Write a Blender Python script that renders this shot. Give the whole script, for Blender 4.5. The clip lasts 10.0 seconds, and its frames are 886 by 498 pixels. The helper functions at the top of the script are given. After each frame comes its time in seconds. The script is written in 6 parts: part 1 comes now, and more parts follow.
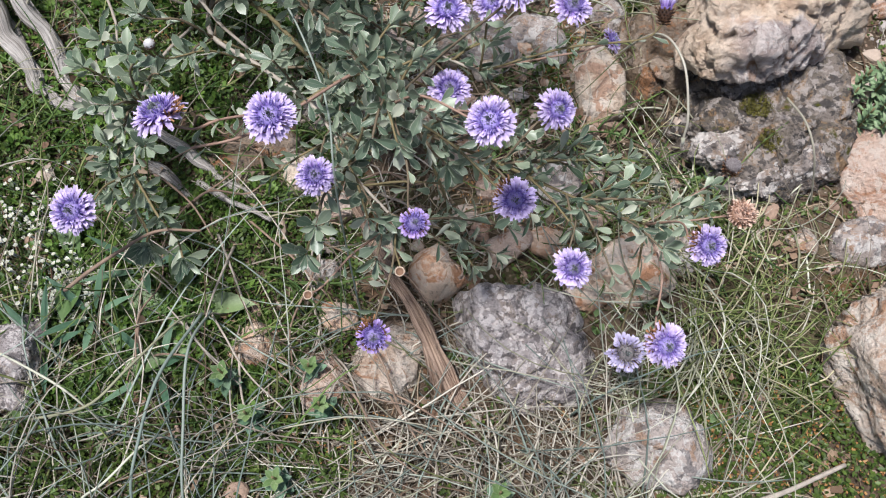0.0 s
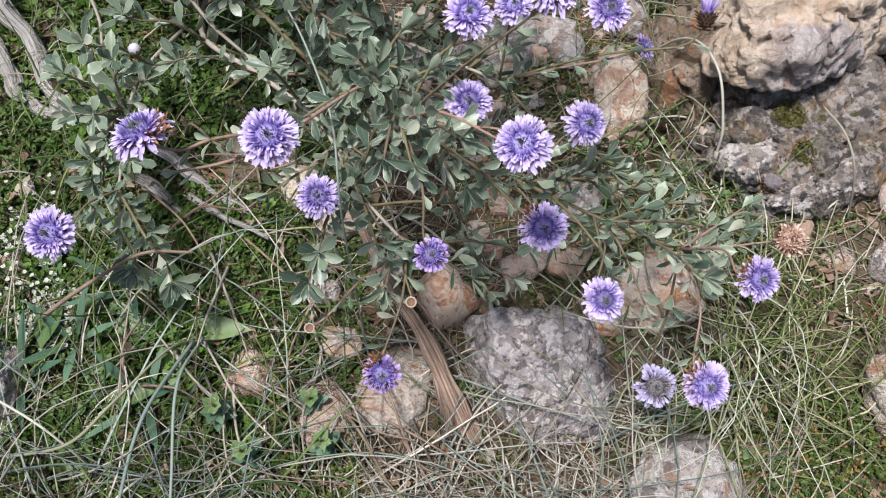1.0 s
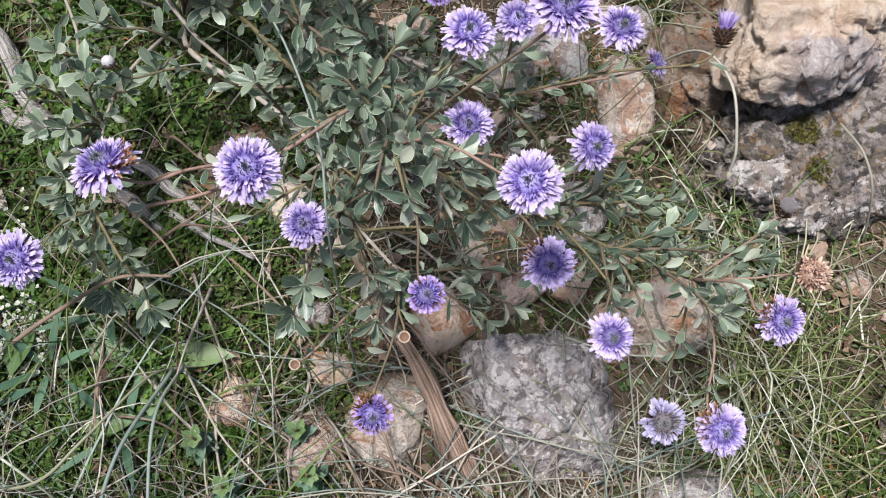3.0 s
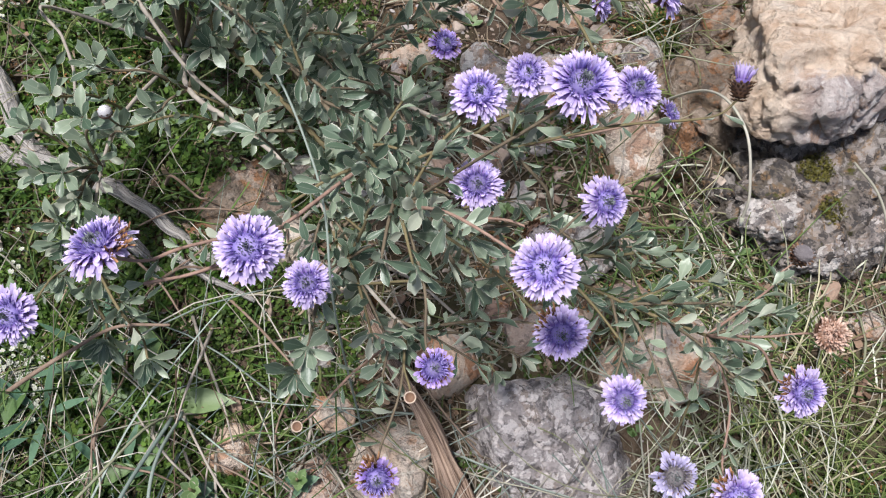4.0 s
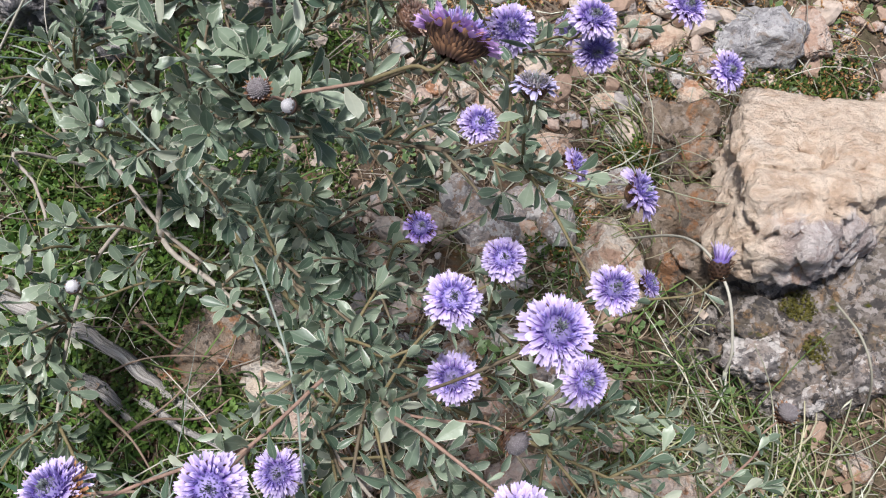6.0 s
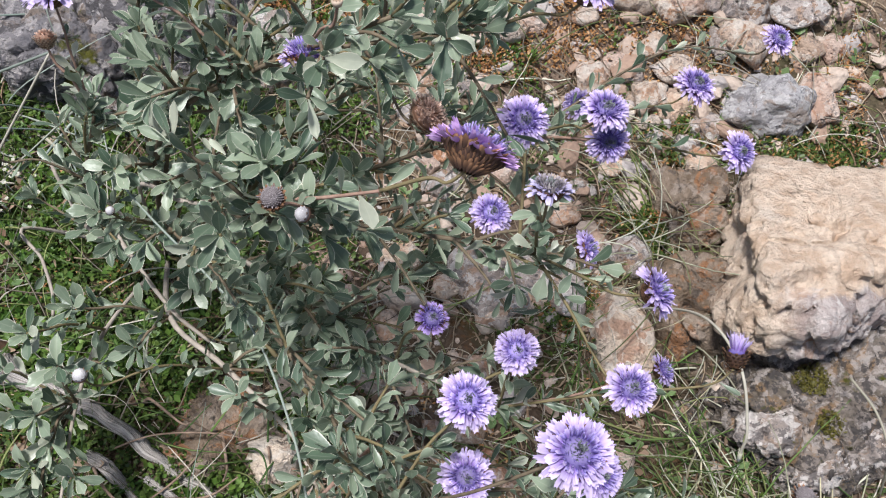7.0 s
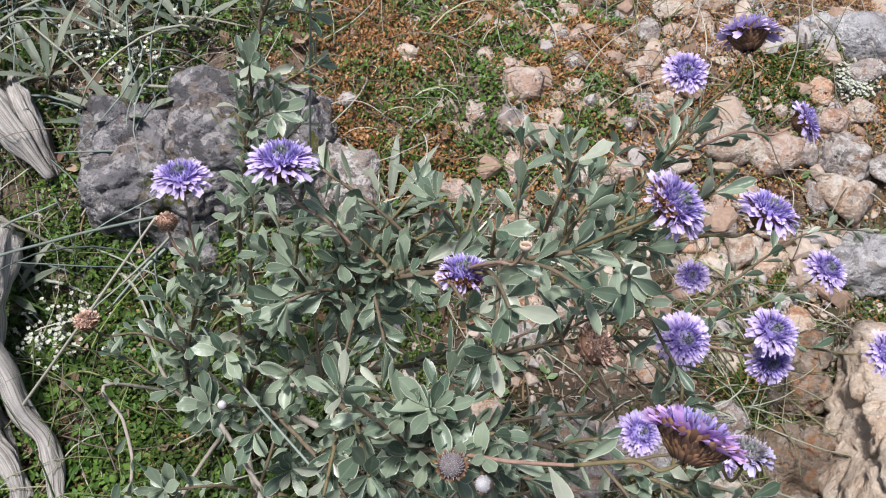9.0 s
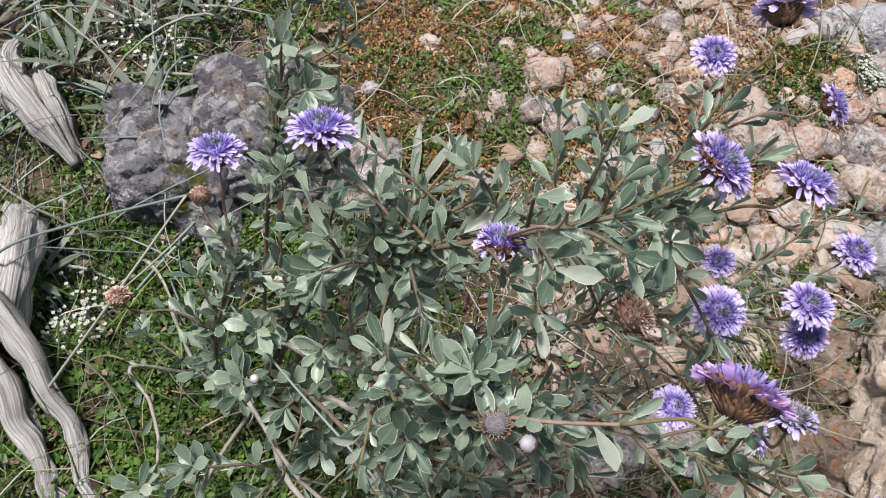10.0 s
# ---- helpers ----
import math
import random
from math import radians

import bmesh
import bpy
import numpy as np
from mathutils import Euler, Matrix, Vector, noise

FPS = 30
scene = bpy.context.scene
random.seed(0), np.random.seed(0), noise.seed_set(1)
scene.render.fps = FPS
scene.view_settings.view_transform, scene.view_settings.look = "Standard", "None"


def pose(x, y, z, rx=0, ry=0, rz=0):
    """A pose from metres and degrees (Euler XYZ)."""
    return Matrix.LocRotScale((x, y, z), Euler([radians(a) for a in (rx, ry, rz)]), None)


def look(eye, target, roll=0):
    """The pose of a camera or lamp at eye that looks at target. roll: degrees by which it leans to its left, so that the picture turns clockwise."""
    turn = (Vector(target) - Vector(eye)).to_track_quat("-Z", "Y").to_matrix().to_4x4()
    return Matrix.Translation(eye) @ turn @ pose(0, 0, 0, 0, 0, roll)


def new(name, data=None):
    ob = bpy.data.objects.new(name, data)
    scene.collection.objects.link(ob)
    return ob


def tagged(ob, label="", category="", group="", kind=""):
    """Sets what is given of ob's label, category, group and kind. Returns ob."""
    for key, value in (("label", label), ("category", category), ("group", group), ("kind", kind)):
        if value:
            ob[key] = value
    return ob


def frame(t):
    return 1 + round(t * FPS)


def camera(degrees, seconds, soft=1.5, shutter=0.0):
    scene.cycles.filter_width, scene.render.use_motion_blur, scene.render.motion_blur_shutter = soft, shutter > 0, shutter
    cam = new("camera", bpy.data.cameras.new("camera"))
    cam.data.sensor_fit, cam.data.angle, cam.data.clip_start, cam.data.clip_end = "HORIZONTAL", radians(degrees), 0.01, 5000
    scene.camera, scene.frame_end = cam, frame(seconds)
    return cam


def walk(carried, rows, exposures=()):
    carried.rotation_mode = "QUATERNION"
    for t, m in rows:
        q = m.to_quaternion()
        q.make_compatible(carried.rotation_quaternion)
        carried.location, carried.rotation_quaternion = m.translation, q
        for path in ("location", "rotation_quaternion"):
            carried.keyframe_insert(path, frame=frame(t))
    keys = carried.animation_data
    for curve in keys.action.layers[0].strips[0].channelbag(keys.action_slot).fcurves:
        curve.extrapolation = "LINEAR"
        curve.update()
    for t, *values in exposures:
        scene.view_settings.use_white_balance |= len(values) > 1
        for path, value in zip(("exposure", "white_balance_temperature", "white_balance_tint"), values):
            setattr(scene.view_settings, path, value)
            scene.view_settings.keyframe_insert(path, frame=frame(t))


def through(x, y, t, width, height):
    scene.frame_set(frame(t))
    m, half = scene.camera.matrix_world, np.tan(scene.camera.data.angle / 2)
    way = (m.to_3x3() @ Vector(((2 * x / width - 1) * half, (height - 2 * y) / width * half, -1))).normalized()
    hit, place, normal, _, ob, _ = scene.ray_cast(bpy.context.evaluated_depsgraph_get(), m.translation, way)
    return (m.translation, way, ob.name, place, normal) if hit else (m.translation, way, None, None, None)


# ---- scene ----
cam = camera(53.3, 10.0, 1.15)
PATH = [
    (0, (0.00320, -0.00394, 0.48596), (0.00026, 0.37750, -0.43842), -0.519),
    (0.5, (-0.00495, 0.01426, 0.46973), (-0.00408, 0.39315, -0.45571), 0.122),
    (1, (-0.00532, 0.02281, 0.45508), (-0.00359, 0.40141, -0.47048), 0.251),
    (1.5, (0.00000, 0.02488, 0.44576), (0.00285, 0.40276, -0.48008), 0.421),
    (2, (-0.00019, 0.02925, 0.44462), (0.00261, 0.40774, -0.48099), 0.366),
    (3.5, (-0.00833, 0.05665, 0.43387), (0.00155, 0.42912, -0.49412), 1.889),
    (4, (-0.00882, 0.06937, 0.43480), (-0.00027, 0.44361, -0.49249), 1.636),
    (4.5, (-0.01124, 0.08156, 0.43707), (0.00151, 0.46154, -0.48783), 2.358),
    (5, (-0.00849, 0.09647, 0.44243), (0.00924, 0.49199, -0.47586), 3.039),
    (5.5, (-0.00520, 0.10957, 0.44652), (0.01650, 0.52553, -0.46261), 3.152),
    (5.7, (-0.00528, 0.11186, 0.44603), (0.01851, 0.53573, -0.45938), 3.241),
    (6.8, (-0.00695, 0.12454, 0.45055), (0.01697, 0.58587, -0.43635), 2.719),
    (7, (-0.00868, 0.13144, 0.45179), (0.01247, 0.60376, -0.42939), 2.435),
    (7.5, (-0.02476, 0.14970, 0.44740), (-0.01323, 0.64558, -0.42092), 1.864),
    (8, (-0.04013, 0.16334, 0.45210), (-0.03656, 0.68023, -0.40394), 1.937),
    (8.5, (-0.04841, 0.17485, 0.45654), (-0.04619, 0.70694, -0.39014), 2.263),
    (9, (-0.05276, 0.18147, 0.45495), (-0.04976, 0.72685, -0.38323), 2.711),
    (9.5, (-0.05887, 0.18017, 0.45001), (-0.05636, 0.72856, -0.38621), 2.691),
    (10, (-0.06111, 0.17181, 0.44895), (-0.06705, 0.72283, -0.38552), 2.211),
]
walk(cam, [(t, look(eye, target, roll)) for t, eye, target, roll in PATH], ((0.0, 0.5, 6250, 11), (10.0, 0.5, 6250, 11)))

# ---- world and light: bright, thinly clouded day ----
SUN_UP, SUN_ROUND = radians(78.5), radians(-79)
world = bpy.data.worlds.new("world")
scene.world = world
world.use_nodes = True
wn = world.node_tree.nodes
sky = wn.new("ShaderNodeTexSky")
sky.sky_type = 'NISHITA'
sky.sun_disc = False
sky.sun_elevation, sky.sun_rotation = SUN_UP, SUN_ROUND
sky.dust_density, sky.ozone_density = 3.0, 1.0
wn["Background"].inputs[1].default_value = 0.075
world.node_tree.links.new(sky.outputs[0], wn["Background"].inputs[0])
sun = new("sun", bpy.data.lights.new("sun", 'SUN'))
sun.data.energy, sun.data.angle, sun.data.color = 3.85, radians(9), (1.0, 0.972, 0.94)
sun_way = Vector((-0.196, 0.038, 0.980)).normalized()
sun.matrix_world = look(sun_way * 4, (0, 0.3, 0))


# ---- mesh and material helpers ----
class Geo:
    """Vertices, faces and a map coordinate per vertex, gathered for one mesh."""

    def __init__(self):
        self.v, self.f, self.uv, self.n = [], [], [], 0

    def add(self, verts, faces, uvs=None):
        verts = np.asarray(verts, float)
        self.v.append(verts)
        self.f += [tuple(i + self.n for i in f) for f in faces]
        self.uv.append(np.asarray(uvs, float) if uvs is not None else np.zeros((len(verts), 2)))
        self.n += len(verts)

    def mesh(self, name, mats, smooth=True):
        me = bpy.data.meshes.new(name)
        v = np.concatenate(self.v)
        uv = np.concatenate(self.uv)
        me.from_pydata(v.tolist(), [], self.f)
        lay = me.uv_layers.new(name="map")
        idx = np.zeros(len(me.loops), dtype=np.int32)
        me.loops.foreach_get("vertex_index", idx)
        lay.data.foreach_set("uv", uv[idx].ravel())
        for m in mats if isinstance(mats, (list, tuple)) else [mats]:
            me.materials.append(m)
        me.polygons.foreach_set("use_smooth", [smooth] * len(me.polygons))
        me.update()
        return me


def thing(name, label, category, group="", kind="", data=None, at=None):
    ob = new(name, data)
    if at is not None:
        ob.matrix_world = at
    return tagged(ob, label, category, group, kind)


def part(name, me, parent, label="", m=None, kind=""):
    ob = new(name, me)
    ob.parent = parent
    if m is not None:
        ob.matrix_local = m
    return tagged(ob, label, "", "", kind)


class Nodes:
    """Short hand for one node material."""

    def __init__(self, name, rough=0.7, spec=0.3):
        self.mat = bpy.data.materials.new(name)
        self.mat.use_nodes = True
        self.t = self.mat.node_tree
        self.bsdf = self.t.nodes["Principled BSDF"]
        self.bsdf.inputs["Roughness"].default_value = rough
        self.bsdf.inputs["Specular IOR Level"].default_value = spec

    def node(self, kind, **kw):
        n = self.t.nodes.new("ShaderNode" + kind)
        for k, v in kw.items():
            if k in n.inputs.keys():
                self.put(v, n.inputs[k])
        return n

    def put(self, value, socket):
        if isinstance(value, bpy.types.NodeSocket):
            self.t.links.new(value, socket)
        else:
            socket.default_value = value

    def coord(self, spread=7.0):
        """Object coordinates, moved apart from object to object by a random amount."""
        co = self.node("TexCoord").outputs["Object"]
        rnd = self.node("ObjectInfo").outputs["Random"]
        add = self.t.nodes.new("ShaderNodeVectorMath")
        add.operation = 'ADD'
        self.put(co, add.inputs[0])
        mul = self.math('MULTIPLY', rnd, spread)
        self.put(mul, add.inputs[1])
        return add.outputs[0]

    def noise(self, co, scale, detail=4.0, rough=0.6, dist=0.0):
        n = self.node("TexNoise", Vector=co, Scale=scale, Detail=detail, Roughness=rough, Distortion=dist)
        return n.outputs["Fac"]

    def cells(self, co, scale, feature='F1'):
        n = self.node("TexVoronoi", Vector=co, Scale=scale)
        n.feature = feature
        return n.outputs["Distance"]

    def math(self, op, a, b=0.0, clamp=False):
        n = self.t.nodes.new("ShaderNodeMath")
        n.operation, n.use_clamp = op, clamp
        self.put(a, n.inputs[0])
        self.put(b, n.inputs[1])
        return n.outputs[0]

    def step(self, value, lo, hi):
        n = self.node("MapRange")
        n.interpolation_type = 'SMOOTHSTEP'
        self.put(value, n.inputs[0])
        self.put(lo, n.inputs[1])
        self.put(hi, n.inputs[2])
        return n.outputs[0]

    def mix(self, fac, a, b):
        n = self.t.nodes.new("ShaderNodeMix")
        n.data_type = 'RGBA'
        self.put(fac, n.inputs[0])
        for v, s in ((a, n.inputs[6]), (b, n.inputs[7])):
            self.put((*v, 1.0) if isinstance(v, tuple) and len(v) == 3 else v, s)
        return n.outputs[2]

    def shade(self, colour, low=0.75, high=1.25, value=None):
        """A colour made lighter or darker by a 0 to 1 value."""
        n = self.node("HueSaturation")
        self.put(colour, n.inputs["Color"])
        r = self.node("MapRange")
        self.put(value, r.inputs[0])
        r.inputs[3].default_value, r.inputs[4].default_value = low, high
        self.put(r.outputs[0], n.inputs["Value"])
        return n.outputs[0]

    def piece(self):
        """A random value per loose piece and per object."""
        a = self.node("NewGeometry").outputs["Random Per Island"]
        b = self.node("ObjectInfo").outputs["Random"]
        return self.math('FRACT', self.math('ADD', a, b))

    def uv(self):
        sep = self.node("SeparateXYZ", Vector=self.node("UVMap").outputs[0])
        return sep.outputs[0], sep.outputs[1]

    def done(self, colour, bump=None, height=0.001, strength=0.6, rough=None, through=0.0):
        self.put((*colour, 1.0) if isinstance(colour, tuple) else colour, self.bsdf.inputs["Base Color"])
        if rough is not None:
            self.put(rough, self.bsdf.inputs["Roughness"])
        if bump is not None:
            n = self.node("Bump")
            n.inputs["Strength"].default_value, n.inputs["Distance"].default_value = strength, height
            self.put(bump, n.inputs["Height"])
            self.put(n.outputs[0], self.bsdf.inputs["Normal"])
        if through:
            tr = self.node("BsdfTranslucent")
            self.put((*colour, 1.0) if isinstance(colour, tuple) else colour, tr.inputs[0])
            mx = self.t.nodes.new("ShaderNodeMixShader")
            mx.inputs[0].default_value = through
            self.t.links.new(self.bsdf.outputs[0], mx.inputs[1])
            self.t.links.new(tr.outputs[0], mx.inputs[2])
            self.t.links.new(mx.outputs[0], self.t.nodes["Material Output"].inputs[0])
        return self.mat


def leaf_material(name, dark, light, margin, edge=0.80, through=0.12, rough=0.5):
    n = Nodes(name, rough, 0.5)
    along, across = n.uv()
    one = n.piece()
    body = n.mix(n.math('POWER', one, 1.3), dark, light)
    body = n.mix(n.math('MULTIPLY', n.step(n.math('FRACT', n.math('MULTIPLY', one, 9.7)), 0.90, 0.93), 0.45), body, margin)
    body = n.shade(body, 0.8, 1.2, n.noise(n.coord(), 260.0, 3.0))
    off = n.math('ABSOLUTE', n.math('SUBTRACT', n.math('MULTIPLY', across, 2.0), 1.0))
    rib = n.math('MULTIPLY', n.step(off, 0.12, 0.0), 0.12)
    body = n.mix(rib, body, margin)
    body = n.mix(n.math('MULTIPLY', n.step(off, edge, edge + 0.1), 0.8), body, margin)
    return n.done(body, n.noise(n.coord(), 900.0, 2.0), 0.0003, 0.4, None, through)


def petal_material(name, base, tip, low=0.8, high=1.2, through=0.25):
    n = Nodes(name, 0.6, 0.2)
    along, across = n.uv()
    c = n.mix(n.step(along, 0.15, 0.95), base, tip)
    c = n.shade(c, low, high, n.piece())
    off = n.math('ABSOLUTE', n.math('SUBTRACT', n.math('MULTIPLY', across, 2.0), 1.0))
    c = n.mix(n.math('MULTIPLY', n.step(off, 0.4, 0.0), 0.15), c, base)
    return n.done(c, None, through=through)


def bark_material(name, a, b, scale=400.0):
    n = Nodes(name, 0.8, 0.2)
    co = n.coord()
    c = n.mix(n.noise(co, scale * 0.25, 3.0), a, b)
    c = n.shade(c, 0.65, 1.3, n.noise(co, scale, 5.0))
    return n.done(c, n.noise(co, scale * 1.5, 4.0), 0.0006, 0.7)


def straw_material(name, a, b, c2, rough=0.6):
    n = Nodes(name, rough, 0.3)
    along, across = n.uv()
    r = n.piece()
    c = n.mix(n.step(r, 0.1, 0.6), a, b)
    c = n.mix(n.step(r, 0.72, 0.9), c, c2)
    c = n.shade(c, 0.7, 1.25, n.math('FRACT', n.math('MULTIPLY', r, 13.7)))
    c = n.shade(c, 0.85, 1.15, n.noise(n.coord(), 300.0, 2.0))
    return n.done(c, None, through=0.1)


def stone_material(name, a, b, stain, lichen, white, moss=0.0, scale=1.0, whiteness=0.35, dark=0.4):
    """Limestone: two ground colours, rusty stains, dark crust, pale lichen blotches, pits and fine grain."""
    n = Nodes(name, 0.9, 0.12)
    co = n.coord(3.0)
    big = n.noise(co, 34.0 * scale, 5.0, 0.62, 0.6)
    c = n.mix(n.step(big, 0.40, 0.58), a, b)
    c = n.mix(n.math('MULTIPLY', n.step(n.noise(co, 60.0 * scale, 5.0, 0.65, 1.0), 0.52, 0.62), 0.9), c, stain)
    shift = n.t.nodes.new("ShaderNodeVectorMath")
    shift.operation = 'ADD'
    n.put(co, shift.inputs[0])
    shift.inputs[1].default_value = (4.3, 1.7, 9.1)
    co2 = shift.outputs[0]
    flake = n.node("TexVoronoi", Vector=co2, Scale=230.0 * scale).outputs["Color"]
    flake = n.math('MULTIPLY', n.math('SUBTRACT', n.node("SeparateColor", Color=flake).outputs[0], 0.5), 0.20)
    warp = n.node("TexNoise", Vector=co2, Scale=160.0 * scale, Detail=3.0).outputs["Color"]
    bent = n.node("Mix")
    bent.data_type = 'VECTOR'
    bent.inputs[0].default_value = 0.012
    n.put(co2, bent.inputs[4])
    n.put(warp, bent.inputs[5])
    plate = n.node("TexVoronoi", Vector=bent.outputs[1], Scale=105.0 * scale).outputs["Color"]
    plate = n.math('MULTIPLY', n.math('SUBTRACT', n.node("SeparateColor", Color=plate).outputs[1], 0.5), 0.16)
    flake = n.math('ADD', flake, plate)
    blotch = n.step(n.math('ADD', flake, n.noise(co2, 90.0 * scale, 7.0, 0.72, 0.2)), 0.60 - 0.22 * whiteness, 0.66 - 0.22 * whiteness)
    c = n.mix(n.math('MULTIPLY', blotch, min(1.0, whiteness * 1.9)), c, white)
    crust = n.step(n.math('ADD', n.math('MULTIPLY', flake, -0.7), n.noise(co2, 85.0 * scale, 8.0, 0.75, 0.25)), 0.62 - 0.13 * dark, 0.67 - 0.13 * dark)
    c = n.mix(n.math('MULTIPLY', crust, 0.45 + 0.5 * dark), c, lichen)
    specks = n.step(n.noise(co, 520.0, 3.0, 0.6), 0.60, 0.66)
    c = n.mix(n.math('MULTIPLY', specks, 0.35 * dark + 0.05), c, lichen)
    if moss:
        m = n.step(n.noise(co, 40.0 * scale, 6.0, 0.65), 0.64 - moss, 0.72 - moss)
        c = n.mix(m, c, (0.085, 0.085, 0.015))
    grain = n.noise(co, 420.0, 6.0, 0.7)
    c = n.shade(c, 0.62, 1.34, grain)
    pits = n.step(n.cells(co, 190.0), 0.0, 0.35)
    h = n.math('ADD', n.math('ADD', grain, n.math('MULTIPLY', pits, 0.6)), n.math('MULTIPLY', n.noise(co, 110.0, 6.0, 0.65), 2.2))
    return n.done(c, h, 0.0032, 0.95)


M_LEAF = leaf_material("grey_green_leaf", (0.088, 0.140, 0.092), (0.350, 0.418, 0.298), (0.74, 0.73, 0.60), 0.87, 0.30, 0.36)
M_LEAF_YOUNG = leaf_material("young_leaf", (0.10, 0.17, 0.055), (0.17, 0.25, 0.10), (0.30, 0.36, 0.2))
M_HERB = leaf_material("sage_leaf", (0.055, 0.12, 0.07), (0.12, 0.21, 0.125), (0.2, 0.27, 0.17), 0.86)
M_BROAD = leaf_material("broad_leaf", (0.07, 0.13, 0.035), (0.13, 0.21, 0.07), (0.25, 0.32, 0.15), 0.95)
M_FEATHER = leaf_material("feathery_leaf", (0.13, 0.21, 0.10), (0.27, 0.37, 0.20), (0.36, 0.44, 0.27), 0.9)
M_GREYBLADE = leaf_material("grey_blade", (0.13, 0.16, 0.11), (0.22, 0.24, 0.18), (0.35, 0.36, 0.28), 0.9)
M_MOSS = leaf_material("moss_leaf", (0.036, 0.068, 0.013), (0.11, 0.168, 0.03), (0.17, 0.22, 0.06), 0.95, 0.2)
M_LUSHMOSS = leaf_material("lush_moss_leaf", (0.055, 0.125, 0.018), (0.15, 0.25, 0.045), (0.2, 0.28, 0.08), 0.95, 0.2)
M_RUSTMOSS = leaf_material("rusty_moss", (0.27, 0.115, 0.035), (0.54, 0.31, 0.13), (0.50, 0.34, 0.17), 0.95, 0.25)
M_RAY = petal_material("violet_ray", (0.32, 0.21, 0.57), (0.71, 0.60, 0.86), 0.70, 1.2)
M_RAY_PINK = petal_material("mauve_ray", (0.40, 0.20, 0.58), (0.74, 0.50, 0.84))
M_RAY_FADED = petal_material("purple_ray", (0.20, 0.12, 0.44), (0.56, 0.42, 0.78))
M_RAY_PALE = petal_material("pale_ray", (0.30, 0.27, 0.47), (0.58, 0.53, 0.74))
M_DISC = petal_material("disc_filament", (0.20, 0.15, 0.46), (0.50, 0.42, 0.77), 0.6, 1.3)
M_DISC_GREY = petal_material("disc_grey", (0.17, 0.15, 0.15), (0.42, 0.38, 0.40), 0.7, 1.3)
M_BRACT = petal_material("bract", (0.060, 0.035, 0.027), (0.25, 0.135, 0.075), 0.5, 1.4, 0.0)
M_DRY = petal_material("dried_floret", (0.32, 0.18, 0.12), (0.72, 0.52, 0.42), 0.6, 1.35, 0.2)
M_CUP = petal_material("dry_cup", (0.20, 0.12, 0.08), (0.56, 0.45, 0.35), 0.7, 1.3, 0.1)
M_BUD = petal_material("bud_scale", (0.34, 0.33, 0.34), (0.62, 0.60, 0.60), 0.7, 1.2, 0.0)
M_STEM = bark_material("young_stem", (0.11, 0.085, 0.055), (0.20, 0.16, 0.11), 500.0)
M_STEM_RED = bark_material("reddish_stem", (0.22, 0.125, 0.09), (0.40, 0.28, 0.22), 500.0)
M_STEM_GREEN = bark_material("green_stem", (0.14, 0.115, 0.055), (0.22, 0.18, 0.10), 500.0)
M_WOODY = bark_material("woody_stem", (0.26, 0.22, 0.18), (0.46, 0.41, 0.35), 300.0)
M_STRAW = straw_material("dry_grass_blade", (0.19, 0.16, 0.12), (0.55, 0.51, 0.43), (0.13, 0.09, 0.06))
M_LITTER = straw_material("dead_litter", (0.20, 0.13, 0.08), (0.38, 0.30, 0.21), (0.12, 0.07, 0.045))
M_FRESH = straw_material("fresh_grass_blade", (0.055, 0.11, 0.028), (0.115, 0.18, 0.05), (0.18, 0.20, 0.075))
M_GRASS = straw_material("green_grass_blade", (0.095, 0.13, 0.035), (0.235, 0.27, 0.10), (0.46, 0.42, 0.28))
M_BLUEGRASS = straw_material("bluish_grass_blade", (0.15, 0.19, 0.165), (0.30, 0.35, 0.30), (0.36, 0.34, 0.26))
M_PALEGRASS = straw_material("pale_grass_blade", (0.27, 0.27, 0.17), (0.60, 0.60, 0.48), (0.14, 0.16, 0.06))
M_PALESTALK = straw_material("pale_stalk", (0.46, 0.43, 0.34), (0.62, 0.58, 0.48), (0.54, 0.51, 0.42))
M_STICK = bark_material("stick_bark", (0.16, 0.10, 0.07), (0.33, 0.25, 0.19), 260.0)
M_WHITE = petal_material("white_floret", (0.55, 0.55, 0.42), (0.82, 0.82, 0.76), 0.85, 1.1)
M_LICHEN = petal_material("lichen_tuft", (0.35, 0.36, 0.29), (0.66, 0.67, 0.58), 0.8, 1.15, 0.1)


def wood_material(name, low, high):
    """Weathered wood, fluted along its length."""
    n = Nodes(name, 0.8, 0.2)
    along, across = n.uv()
    v = n.t.nodes.new("ShaderNodeCombineXYZ")
    n.put(n.math('MULTIPLY', across, 60.0), v.inputs[0])
    n.put(n.math('MULTIPLY', along, 3.0), v.inputs[1])
    g = n.noise(v.outputs[0], 1.0, 5.0, 0.65, 0.4)
    c = n.mix(n.step(g, 0.3, 0.65), low, high)
    c = n.shade(c, 0.75, 1.2, n.noise(n.coord(), 130.0, 4.0))
    return n.done(c, g, 0.002, 0.8)


